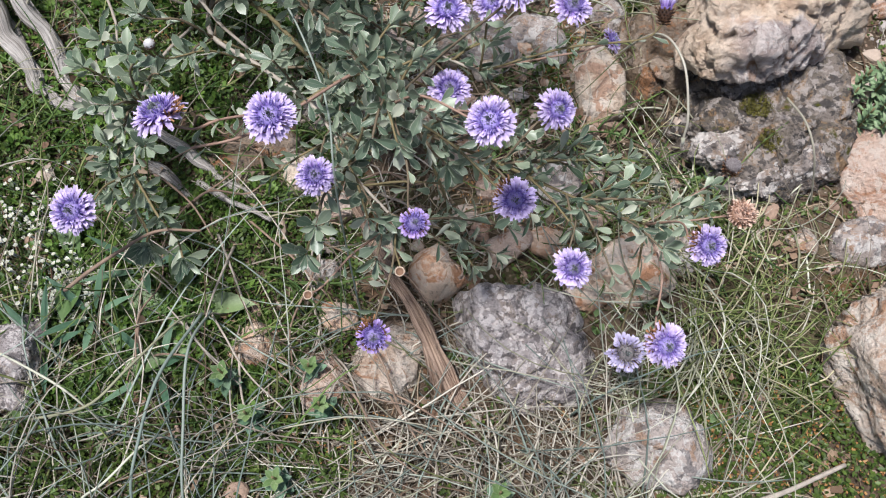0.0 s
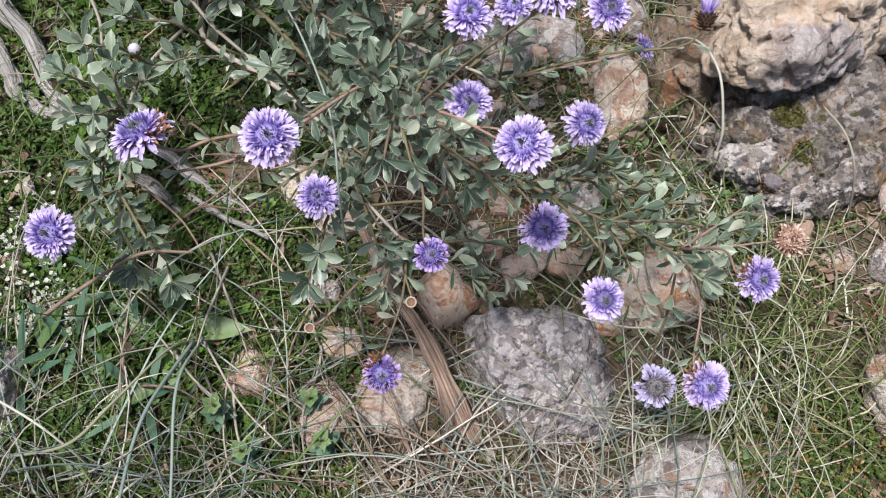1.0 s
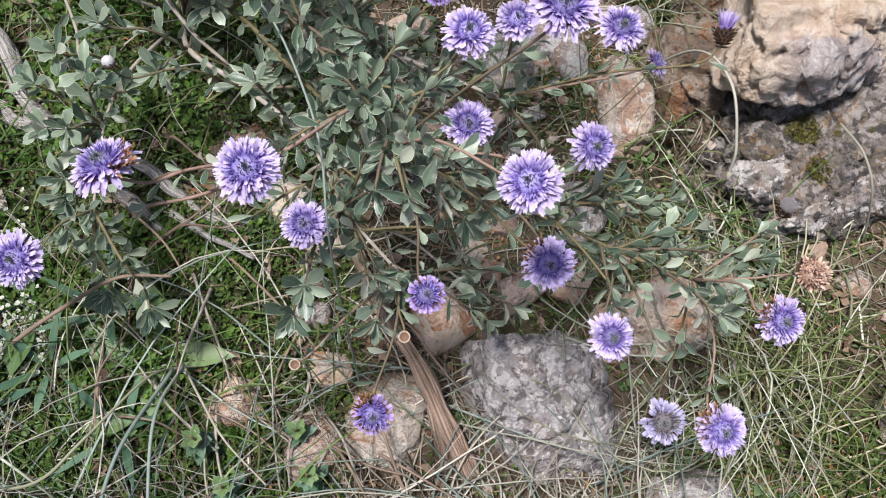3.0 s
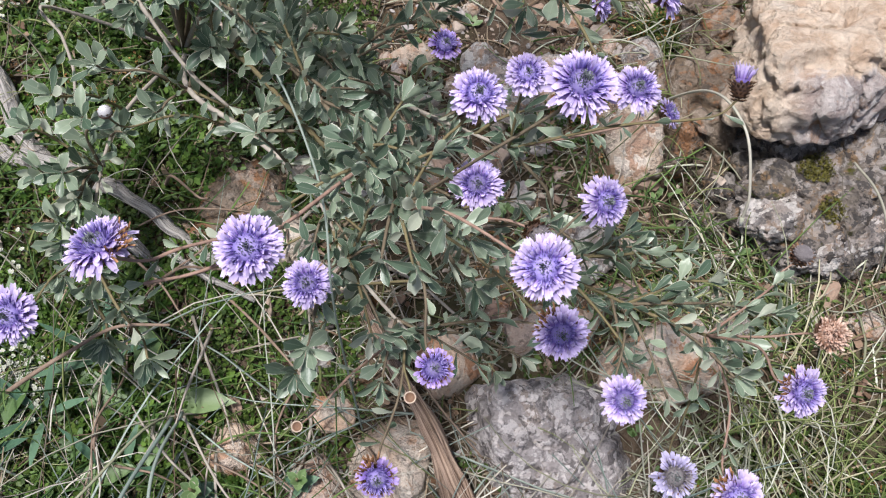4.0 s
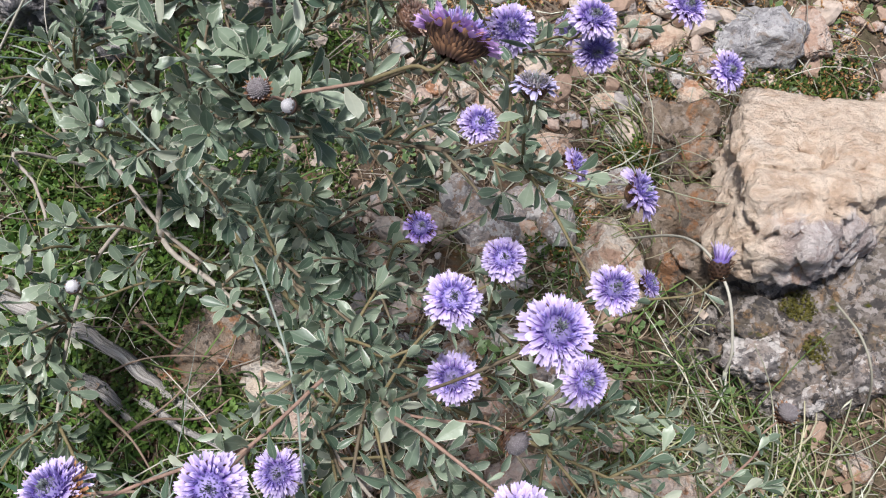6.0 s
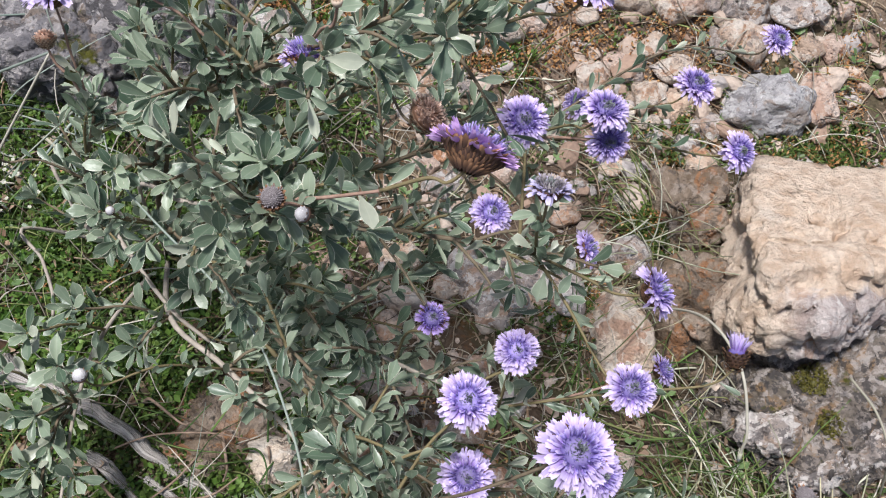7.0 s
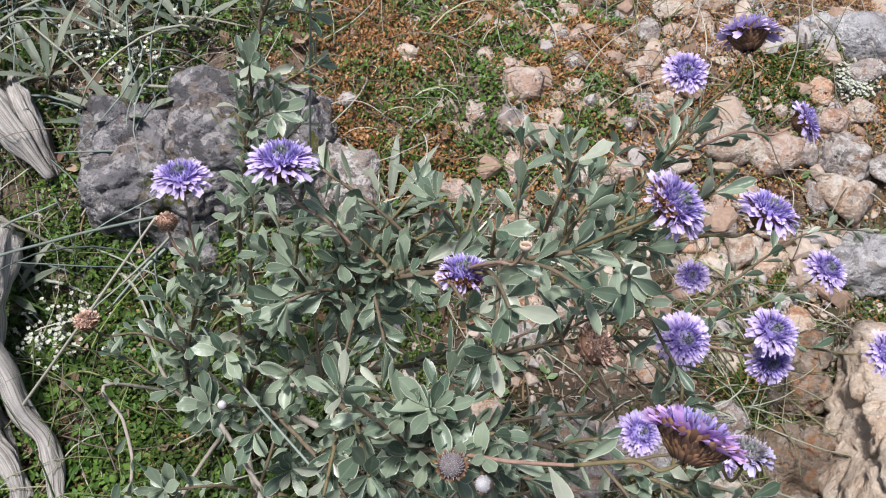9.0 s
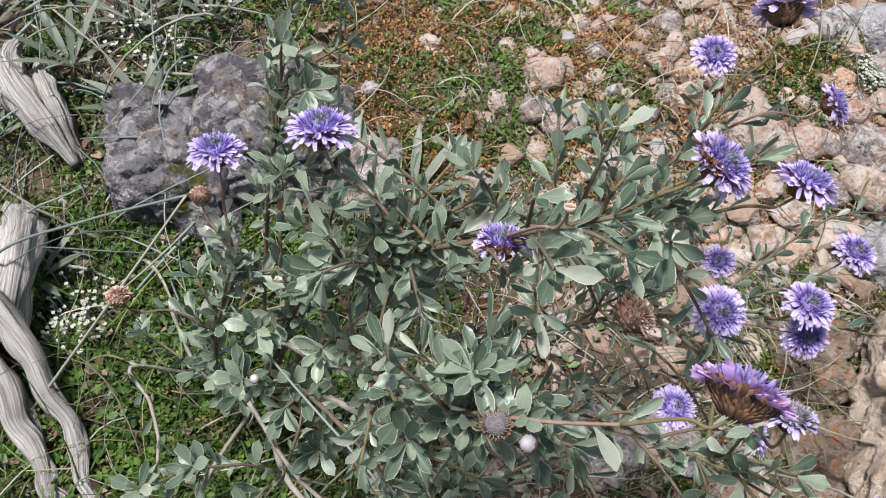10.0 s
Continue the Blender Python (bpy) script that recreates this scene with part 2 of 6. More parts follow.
M_WOOD = wood_material("weathered_wood", (0.15, 0.13, 0.115), (0.58, 0.54, 0.50))
M_BROWNWOOD = wood_material("brown_wood", (0.11, 0.058, 0.036), (0.52, 0.38, 0.29))
M_STONE = {
    "buff": stone_material("buff_stone", (0.50, 0.37, 0.28), (0.60, 0.50, 0.42), (0.40, 0.23, 0.14), (0.19, 0.17, 0.16), (0.68, 0.63, 0.56), dark=0.22, whiteness=0.3),
    "pink": stone_material("pink_stone", (0.50, 0.34, 0.26), (0.60, 0.46, 0.38), (0.38, 0.20, 0.12), (0.20, 0.17, 0.16), (0.66, 0.58, 0.51), dark=0.22, whiteness=0.3),
    "rust": stone_material("rusty_stone", (0.64, 0.40, 0.27), (0.70, 0.55, 0.43), (0.48, 0.24, 0.13), (0.22, 0.17, 0.14), (0.74, 0.66, 0.58), dark=0.15, whiteness=0.3),
    "grey": stone_material("grey_stone", (0.36, 0.30, 0.265), (0.49, 0.42, 0.38), (0.38, 0.25, 0.17), (0.14, 0.135, 0.14), (0.66, 0.63, 0.60), dark=0.42, whiteness=0.4),
    "lichen": stone_material("lichened_stone", (0.30, 0.265, 0.26), (0.44, 0.395, 0.385), (0.33, 0.27, 0.235), (0.10, 0.088, 0.088), (0.74, 0.68, 0.66), dark=0.55, whiteness=0.36, scale=1.3),
    "dark": stone_material("mossy_stone", (0.155, 0.13, 0.105), (0.265, 0.225, 0.195), (0.28, 0.18, 0.10), (0.065, 0.06, 0.06), (0.54, 0.49, 0.46), moss=0.05, dark=0.75, scale=1.25, whiteness=0.26),
    "outcrop": stone_material("outcrop_stone", (0.15, 0.142, 0.15), (0.26, 0.245, 0.25), (0.23, 0.18, 0.145), (0.075, 0.07, 0.072), (0.54, 0.50, 0.48), moss=0.06, dark=0.6, scale=0.7, whiteness=0.30),
    "brown": stone_material("brown_stone", (0.20, 0.145, 0.10), (0.30, 0.235, 0.18), (0.34, 0.17, 0.085), (0.12, 0.10, 0.085), (0.50, 0.43, 0.37), dark=0.55, whiteness=0.2),
    "bluegrey": stone_material("bluegrey_stone", (0.36, 0.345, 0.35), (0.50, 0.48, 0.48), (0.36, 0.30, 0.26), (0.18, 0.17, 0.175), (0.66, 0.64, 0.63), dark=0.35, whiteness=0.35),
    "crusted": stone_material("crusted_stone", (0.36, 0.31, 0.28), (0.48, 0.42, 0.385), (0.34, 0.25, 0.19), (0.13, 0.12, 0.12), (0.66, 0.61, 0.57), dark=0.6, whiteness=0.5),
    "pale": stone_material("pale_boulder", (0.63, 0.47, 0.35), (0.72, 0.60, 0.48), (0.49, 0.31, 0.22), (0.30, 0.22, 0.18), (0.77, 0.69, 0.60), dark=0.32, scale=0.6, whiteness=0.4),
}


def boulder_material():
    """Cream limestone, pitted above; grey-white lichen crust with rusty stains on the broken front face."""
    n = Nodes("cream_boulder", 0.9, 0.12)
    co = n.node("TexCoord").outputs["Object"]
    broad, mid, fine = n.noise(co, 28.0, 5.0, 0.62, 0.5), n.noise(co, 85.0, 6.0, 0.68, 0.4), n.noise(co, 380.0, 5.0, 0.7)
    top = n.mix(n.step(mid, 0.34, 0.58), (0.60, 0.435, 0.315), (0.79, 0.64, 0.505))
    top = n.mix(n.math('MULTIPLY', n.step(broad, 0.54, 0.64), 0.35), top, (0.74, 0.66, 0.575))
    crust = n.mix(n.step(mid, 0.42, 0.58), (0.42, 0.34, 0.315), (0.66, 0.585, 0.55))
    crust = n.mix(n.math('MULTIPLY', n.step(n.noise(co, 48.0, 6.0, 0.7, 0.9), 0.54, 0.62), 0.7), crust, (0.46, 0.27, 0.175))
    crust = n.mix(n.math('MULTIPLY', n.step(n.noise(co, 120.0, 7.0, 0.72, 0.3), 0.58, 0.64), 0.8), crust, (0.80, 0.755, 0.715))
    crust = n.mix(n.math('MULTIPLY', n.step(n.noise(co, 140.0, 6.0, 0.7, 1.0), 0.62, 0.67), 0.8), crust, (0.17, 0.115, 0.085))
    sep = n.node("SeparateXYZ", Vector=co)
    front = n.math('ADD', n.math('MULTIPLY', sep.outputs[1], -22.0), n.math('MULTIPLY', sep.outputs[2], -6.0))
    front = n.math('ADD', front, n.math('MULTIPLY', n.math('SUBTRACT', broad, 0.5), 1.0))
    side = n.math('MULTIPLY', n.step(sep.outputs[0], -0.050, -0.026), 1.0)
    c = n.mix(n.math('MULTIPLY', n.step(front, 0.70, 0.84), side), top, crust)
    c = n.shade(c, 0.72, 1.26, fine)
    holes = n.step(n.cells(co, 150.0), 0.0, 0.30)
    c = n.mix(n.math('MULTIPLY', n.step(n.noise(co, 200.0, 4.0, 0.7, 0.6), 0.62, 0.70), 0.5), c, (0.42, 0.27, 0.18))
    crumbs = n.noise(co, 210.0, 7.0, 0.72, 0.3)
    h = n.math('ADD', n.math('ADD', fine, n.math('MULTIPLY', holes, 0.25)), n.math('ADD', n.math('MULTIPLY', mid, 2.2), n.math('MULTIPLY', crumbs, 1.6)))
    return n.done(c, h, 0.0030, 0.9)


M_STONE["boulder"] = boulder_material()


def soil_material():
    n = Nodes("soil", 0.95, 0.1)
    co = n.node("TexCoord").outputs["Object"]
    c = n.mix(n.step(n.noise(co, 14.0, 4.0), 0.35, 0.65), (0.075, 0.054, 0.038), (0.20, 0.145, 0.105))
    c = n.mix(n.math('MULTIPLY', n.step(n.noise(co, 9.0, 5.0, 0.6, 0.5), 0.46, 0.60), 0.5), c, (0.06, 0.075, 0.025))
    c = n.mix(n.math('MULTIPLY', n.step(n.noise(co, 30.0, 4.0, 0.6, 0.5), 0.58, 0.68), 0.6), c, (0.20, 0.085, 0.03))
    back = n.node("SeparateXYZ", Vector=co).outputs[1]
    wide = n.node("SeparateXYZ", Vector=co).outputs[0]
    patch = n.math('MULTIPLY', n.step(back, 1.5, 0.9), n.math('MULTIPLY', n.step(wide, 1.1, 0.5), n.step(wide, -1.1, -0.5)))
    pale = n.math('MULTIPLY', n.math('MULTIPLY', n.step(back, 0.36, 0.52), patch), n.step(n.noise(co, 22.0, 5.0), 0.36, 0.56))
    c = n.mix(n.math('MULTIPLY', pale, 0.5), c, (0.36, 0.26, 0.20))
    c = n.mix(n.step(n.cells(co, 260.0), 0.28, 0.2), c, (0.24, 0.19, 0.14))
    g = n.noise(co, 500.0, 6.0, 0.7)
    c = n.shade(c, 0.5, 1.4, g)
    return n.done(c, n.math('ADD', g, n.noise(co, 90.0, 5.0)), 0.004, 0.9)


M_SOIL = soil_material()


# ---- ground ----
def ease(a, b, x):
    k = min(1.0, max(0.0, (x - a) / (b - a)))
    return k * k * (3 - 2 * k)


def hollow(x, y):
    """How deep in the crevice between the rocks a place lies, 0 to 1."""
    return math.exp(-(((x - 0.140) / 0.017) ** 2 + ((y - 0.287) / 0.030) ** 2))


def ground_z(x, y):
    z = -0.026 + 0.055 * ease(0.40, 0.62, y) + 0.05 * ease(0.62, 1.2, y) + 0.026 * ease(-0.02, -0.2, x) - 0.032 * hollow(x, y)
    near = 1.0 - ease(0.8, 3.0, math.hypot(x, y - 0.3))
    return z + near * (0.008 * noise.noise((x * 13, y * 13, 0.3)) + 0.004 * noise.noise((x * 40, y * 40, 2.1)) + 0.0016 * noise.noise((x * 130, y * 130, 5.0)))


def spaced(mid, near, step, far):
    """Positions that are close together about mid and run out to the horizon."""
    out, d, s = [0.0], 0.0, step
    while d < far:
        s = step if d < near else s * 1.35
        d += s
        out.append(d)
    return [mid - d for d in reversed(out[1:])] + [mid + d for d in out]


def build_ground():
    xs, ys = spaced(0.0, 0.5, 0.0055, 400.0), spaced(0.32, 0.5, 0.0055, 400.0)
    v = [(x, y, ground_z(x, y)) for y in ys for x in xs]
    w = len(xs)
    f = [(j * w + i, j * w + i + 1, (j + 1) * w + i + 1, (j + 1) * w + i) for j in range(len(ys) - 1) for i in range(w - 1)]
    g = Geo()
    g.add(v, f)
    return thing("ground", "stony brown soil with moss and rusty litter", "ground", kind="structure", data=g.mesh("ground", M_SOIL))


build_ground()
RNG = random.Random(11)


# ---- stones ----
def rock_mesh(name, size, mat, fine=3, seed=0, cuts=9, rough=0.10, strata=0.0, depth=(0.55, 0.85), extra=()):
    r = random.Random(seed)
    bm = bmesh.new()
    bmesh.ops.create_icosphere(bm, subdivisions=fine, radius=1.0)
    planes = []
    for _ in range(cuts):
        p = Vector((r.gauss(0, 1), r.gauss(0, 1), r.gauss(0, 0.8))).normalized()
        planes.append((p, r.uniform(*depth)))
    planes += [(Vector(q).normalized(), d) for q, d in extra]
    off = Vector((r.uniform(-50, 50), r.uniform(-50, 50), r.uniform(-50, 50)))
    big = max(size)
    for v in bm.verts:
        p = v.co.copy()
        for q, d in planes:
            over = p.dot(q) - d
            if over > 0:
                p -= q * over * 0.85
        n0 = v.co.copy()
        k = rough * noise.noise(n0 * 1.7 + off) * 1.6 + rough * 0.9 * noise.noise(n0 * 4.1 + off)
        k += rough * 0.55 * noise.noise(n0 * 9.5 + off)
        if fine >= 4:
            k -= rough * 1.1 * max(0.0, 0.16 - abs(noise.noise(n0 * 3.3 + off * 2))) * 3
            k -= rough * 0.8 * max(0.0, noise.noise(n0 * 7.5 + off * 2) - 0.2)
        if fine >= 5:
            k += rough * 0.42 * noise.noise(n0 * 19 + off) + rough * 0.26 * noise.noise(n0 * 37 + off)
            k -= rough * 0.5 * max(0.0, 0.1 - abs(noise.noise(n0 * 11 + off))) * 4
        if strata:
            k += strata * abs(math.sin(5 * p.z + 4 * noise.noise(n0 * 2.2 + off)))
        p += n0 * k
        v.co = Vector((p.x * size[0], p.y * size[1], p.z * size[2])) * 1.12
    me = bpy.data.meshes.new(name)
    bm.to_mesh(me)
    bm.free()
    me.materials.append(M_STONE[mat])
    me.polygons.foreach_set("use_smooth", [True] * len(me.polygons))
    return me


def block_mesh(name, centre, planes, mat, fine=6, seed=0, rough=0.004, soft=0.006, pits=0.0, bulges=()):
    """A rock bounded by planes (outward normal, a place on the plane), with rounded bulges (middle, radius), its edges worn and its faces broken up."""
    r = random.Random(seed)
    off = Vector((r.uniform(-50, 50), r.uniform(-50, 50), r.uniform(-50, 50)))
    mid = Vector(centre)
    walls = [(Vector(q).normalized(), Vector(p)) for q, p in planes]
    walls = [(q, (p - mid).dot(q)) for q, p in walls]
    bm = bmesh.new()
    bmesh.ops.create_icosphere(bm, subdivisions=fine, radius=1.0)
    for v in bm.verts:
        d = v.co.normalized()
        far = [w / max(q.dot(d), 1e-4) for q, w in walls if q.dot(d) > 0.02]
        least = min(far)
        reach = least - soft * math.log(sum(math.exp(-(x - least) / soft) for x in far))
        for c, size in bulges:
            c = Vector(c) - mid
            root = d.dot(c) ** 2 - c.length_squared + size * size
            if root > 0:
                reach = max(reach, d.dot(c) + math.sqrt(root))
        p = d * max(reach, 0.004)
        for scale, share in ((22, 1.6), (55, 1.0), (130, 0.55), (300, 0.28)):
            p += d * rough * share * noise.noise(p * scale + off)
        crack = abs(noise.noise(p * 38 + off * 2))
        p -= d * rough * 1.3 * max(0.0, 0.12 - crack) * 8
        if pits:
            p -= d * pits * max(0.0, noise.noise(p * 190 + off) - 0.05)
            p += d * pits * 0.7 * (0.3 - abs(noise.noise(p * 110 - off)))
            p += d * pits * 0.4 * (0.3 - abs(noise.noise(p * 260 - off)))
        v.co = p
    me = bpy.data.meshes.new(name)
    bm.to_mesh(me)
    bm.free()
    me.materials.append(M_STONE[mat])
    me.polygons.foreach_set("use_smooth", [True] * len(me.polygons))
    return me


def block(name, label, mat, centre, planes, **kw):
    return thing(name, label, "rock", "", "", block_mesh(name, centre, planes, mat, **kw), Matrix.Translation(centre))


STONE_WORDS = {
    "pale": "pale lichen-spotted limestone fragment lying on the soil",
    "lichen": "dark lichen-spotted limestone fragment beside dry grass",
    "buff": "buff limestone fragment half sunk in the soil",
    "pink": "pinkish limestone fragment lying on the soil",
    "rust": "rust-stained limestone fragment between dry grass",
    "grey": "grey weathered limestone fragment with pale lichen",
    "bluegrey": "smooth blue-grey limestone fragment on mossy soil",
}
STONES = [0]
TAKEN = [(0.160, 0.592, 0.030), (0.228, 0.446, 0.022), (0.156, 0.462, 0.016), (-0.06, 0.60, 0.03), (0.146, 0.345, 0.03), (0.155, 0.41, 0.025), (-0.098, 0.505, 0.025), (0.2, 0.29, 0.05), (0.226, 0.354, 0.06), (0.046, 0.132, 0.035), (0.266, 0.132, 0.045), (-0.175, 0.52, 0.05)]


def stone(mat, at, size, turn):
    STONES[0] += 1
    k = STONES[0]
    turn = RNG.uniform(-12, 12)
    big = max(size) > 0.022
    me = rock_mesh("stone", size, mat, 4 if big else 3, k * 17, 13, 0.085, 0.0, (0.54, 0.82))
    TAKEN.append((at[0], at[1], 0.5 * (size[0] + size[1])))
    z = ground_z(at[0], at[1]) + 0.22 * size[2]
    ob = thing("stone", STONE_WORDS[mat], "stone", "stones on the ground", "", me, pose(at[0], at[1], z, RNG.uniform(-10, 10), RNG.uniform(-10, 10), turn))
    return ob


def boulder(name, mat, at, size, turn, label, seed, rough=0.1, cuts=12, strata=0.0, fine=5, tip=(0, 0), depth=(0.62, 0.9), extra=()):
    me = rock_mesh(name, size, mat, fine, seed, cuts, rough, strata, depth, extra)
    return thing(name, label, "rock", "", "", me, pose(*at, tip[0], tip[1], turn))


MOSSY = block("mossy_rock", "dark mossy limestone rock under the pale boulder", "dark", (0.203, 0.290, -0.026), (
    ((0.0, -0.12, 1.0), (0.196, 0.290, 0.004)), ((0.1, -0.85, 0.5), (0.205, 0.240, -0.010)), ((-0.72, -0.62, 0.3), (0.170, 0.260, -0.012)),
    ((-0.9, 0.1, 0.42), (0.160, 0.290, -0.012)), ((0.75, -0.6, 0.3), (0.248, 0.252, -0.006)), ((1.0, 0.1, 0.2), (0.262, 0.29, 0.0)),
    ((0, 1, 0.1), (0.2, 0.345, 0.0)), ((0, 0, -1), (0.2, 0.29, -0.06)), ((0.3, -0.4, 0.87), (0.225, 0.262, 0.005))), seed=5, rough=0.0046, soft=0.004, pits=0.004,
    bulges=(((0.225, 0.278, -0.012), 0.018), ((0.195, 0.262, -0.018), 0.016)))
for seed, at, size in ((71, (0.178, 0.270, -0.008), (0.017, 0.014, 0.014)), (72, (0.206, 0.250, -0.014), (0.024, 0.013, 0.012)), (73, (0.236, 0.258, -0.012), (0.015, 0.012, 0.014))):
    part("lump", rock_mesh("lump", size, "crusted", 5, seed, 10, 0.13, 0.0, (0.6, 0.9)), MOSSY, "pale lichened lump", MOSSY.matrix_world.inverted() @ pose(*at, 0, 0, 20))
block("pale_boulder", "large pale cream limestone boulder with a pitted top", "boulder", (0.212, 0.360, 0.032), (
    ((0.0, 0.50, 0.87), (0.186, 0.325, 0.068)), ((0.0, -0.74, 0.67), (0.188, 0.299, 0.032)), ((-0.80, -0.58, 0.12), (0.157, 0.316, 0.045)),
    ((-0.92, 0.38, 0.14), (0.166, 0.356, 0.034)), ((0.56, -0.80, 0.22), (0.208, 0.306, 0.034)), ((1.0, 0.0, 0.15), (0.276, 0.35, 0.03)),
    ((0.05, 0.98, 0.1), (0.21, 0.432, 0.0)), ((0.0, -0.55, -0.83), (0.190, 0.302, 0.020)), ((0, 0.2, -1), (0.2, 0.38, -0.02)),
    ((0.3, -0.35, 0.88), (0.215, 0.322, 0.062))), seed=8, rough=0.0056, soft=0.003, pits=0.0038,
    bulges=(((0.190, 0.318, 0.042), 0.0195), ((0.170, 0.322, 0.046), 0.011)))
block("brown_rock", "rusty brown weathered rock beside the pale boulder", "brown", (0.146, 0.346, -0.020), (
    ((-0.15, -0.1, 1), (0.144, 0.34, -0.003)), ((-1, -0.15, 0.35), (0.131, 0.345, -0.01)), ((0.1, -0.9, 0.4), (0.14, 0.318, -0.01)), ((1, 0, 0.1), (0.166, 0.35, 0)),
    ((0, 0.95, 0.3), (0.145, 0.372, -0.01)), ((0, 0, -1), (0.14, 0.34, -0.045))), fine=5, seed=15, rough=0.006, soft=0.003)
block("brown_rock", "rusty brown weathered rock behind the pale boulder", "brown", (0.156, 0.412, -0.014), (
    ((-0.1, -0.2, 1), (0.15, 0.41, -0.006)), ((-1, -0.2, 0.3), (0.142, 0.41, 0.0)), ((0.1, -0.9, 0.4), (0.15, 0.394, 0.0)), ((1, 0, 0.2), (0.174, 0.41, 0)),
    ((0, 0.95, 0.3), (0.15, 0.430, 0.0)), ((0, 0, -1), (0.15, 0.41, -0.04))), fine=5, seed=16, rough=0.005, soft=0.003)
block("lichened_rock", "rounded grey rock speckled with white lichen", "lichen", (0.046, 0.140, -0.030), (
    ((0.12, -0.30, 0.94), (0.055, 0.145, 0.003)), ((0.0, 0.95, 0.3), (0.035, 0.174, -0.006)), ((0.95, 0.1, 0.3), (0.083, 0.137, -0.012)), ((0.25, -0.85, 0.45), (0.060, 0.107, -0.020)),
    ((-0.72, -0.62, 0.30), (0.020, 0.127, -0.020)), ((-0.95, -0.12, 0.30), (0.014, 0.147, -0.012)), ((0.6, -0.45, 0.66), (0.078, 0.118, -0.012)), ((0, 0, -1), (0.04, 0.14, -0.06))), seed=21, rough=0.0034, soft=0.0045)
boulder("cream_rock", "buff", (0.272, 0.132, -0.012), (0.042, 0.060, 0.036), 5, "cream and brown limestone rock beside green grass", 33, 0.09)
boulder("shaded_rock", "brown", (-0.124, 0.262, -0.022), (0.038, 0.042, 0.022), 0, "flat grey-brown rock shaded by the shrub", 41, 0.14)
from mathutils.bvhtree import BVHTree
outcrop = thing("grey_outcrop", "dark grey limestone outcrop with moss and pale lichen patches", "rock", at=pose(-0.20, 0.505, 0.0))
SLABS = []
for seed, mid, planes in (
    (52, (-0.168, 0.528, 0.020), (((-0.05, -0.22, 1.0), (-0.175, 0.525, 0.066)), ((0.1, -0.92, 0.35), (-0.16, 0.492, 0.05)), ((-0.9, -0.3, 0.25), (-0.215, 0.53, 0.06)), ((1.0, -0.1, 0.35), (-0.124, 0.545, 0.04)), ((0, 1, 0.35), (-0.16, 0.560, 0.05)), ((0, 0, -1), (-0.16, 0.54, -0.03)), ((0.6, 0.1, 0.8), (-0.142, 0.54, 0.062)))),
    (57, (-0.225, 0.500, 0.025), (((0.15, 0.0, 1.0), (-0.225, 0.495, 0.056)), ((-0.1, -0.95, 0.22), (-0.225, 0.466, 0.04)), ((-0.92, -0.2, 0.3), (-0.262, 0.49, 0.04)), ((0.9, -0.3, 0.2), (-0.185, 0.49, 0.04)), ((0, 1, 0.2), (-0.22, 0.545, 0.03)), ((0, 0, -1), (-0.22, 0.5, -0.03)), ((-0.5, -0.4, 0.76), (-0.248, 0.478, 0.064)))),
):
    home = Vector(mid) - outcrop.location
    SLABS.append(part("slab", block_mesh("slab", mid, planes, "outcrop", 6, seed, 0.0046, 0.004), outcrop, "", Matrix.Translation(home)))
block("pink_rock", "low pinkish limestone rock beside the grey outcrop", "grey", (-0.112, 0.508, 0.012), (
    ((0, -0.2, 1), (-0.11, 0.50, 0.030)), ((-1, -0.1, 0.3), (-0.130, 0.50, 0.02)), ((0, -0.9, 0.4), (-0.1, 0.488, 0.02)), ((1, -0.2, 0.5), (-0.096, 0.5, 0.02)), ((0, 1, 0.2), (-0.1, 0.535, 0.02)), ((0, 0, -1), (-0.1, 0.5, -0.01))), fine=5, seed=17, rough=0.005, soft=0.004)
stone('pale', (0.106, 0.328, -0.022), (0.022, 0.029, 0.017), 0)
stone('grey', (0.119, 0.081, -0.021), (0.030, 0.029, 0.022), 0)
stone('buff', (-0.028, 0.134, -0.022), (0.022, 0.027, 0.016), 0)
stone('pink', (-0.067, 0.116, -0.019), (0.016, 0.022, 0.012), 0)
stone('rust', (-0.108, 0.141, -0.010), (0.016, 0.017, 0.012), 0)
stone('rust', (-0.003, 0.188, -0.023), (0.020, 0.017, 0.015), 0)
stone('rust', (0.067, 0.209, -0.024), (0.016, 0.012, 0.009), 0)
stone('rust', (0.092, 0.178, -0.023), (0.016, 0.020, 0.012), 0)
stone('rust', (0.122, 0.196, -0.023), (0.017, 0.014, 0.010), 0)
stone('rust', (-0.061, 0.161, -0.020), (0.014, 0.012, 0.009), 0)
stone('lichen', (-0.239, 0.127, 0.004), (0.021, 0.025, 0.015), 0)
stone('pink', (0.281, 0.257, -0.022), (0.024, 0.042, 0.018), 0)
stone('grey', (0.264, 0.209, -0.023), (0.021, 0.015, 0.011), 0)
stone('pale', (-0.090, 0.250, -0.013), (0.018, 0.014, 0.014), 0)
stone('grey', (0.071, 0.251, -0.023), (0.020, 0.018, 0.014), 0)
stone('rust', (0.115, 0.189, -0.021), (0.030, 0.026, 0.019), 0)
stone('pink', (0.042, 0.206, -0.024), (0.016, 0.013, 0.010), 0)
stone('grey', (0.031, 0.353, -0.023), (0.021, 0.018, 0.014), 0)
stone('grey', (0.059, 0.367, -0.023), (0.022, 0.017, 0.012), 0)
stone('grey', (0.018, 0.377, -0.024), (0.012, 0.013, 0.009), 0)
stone('buff', (0.005, 0.362, -0.024), (0.010, 0.009, 0.007), 0)
stone('grey', (0.034, 0.343, -0.024), (0.010, 0.011, 0.008), 0)
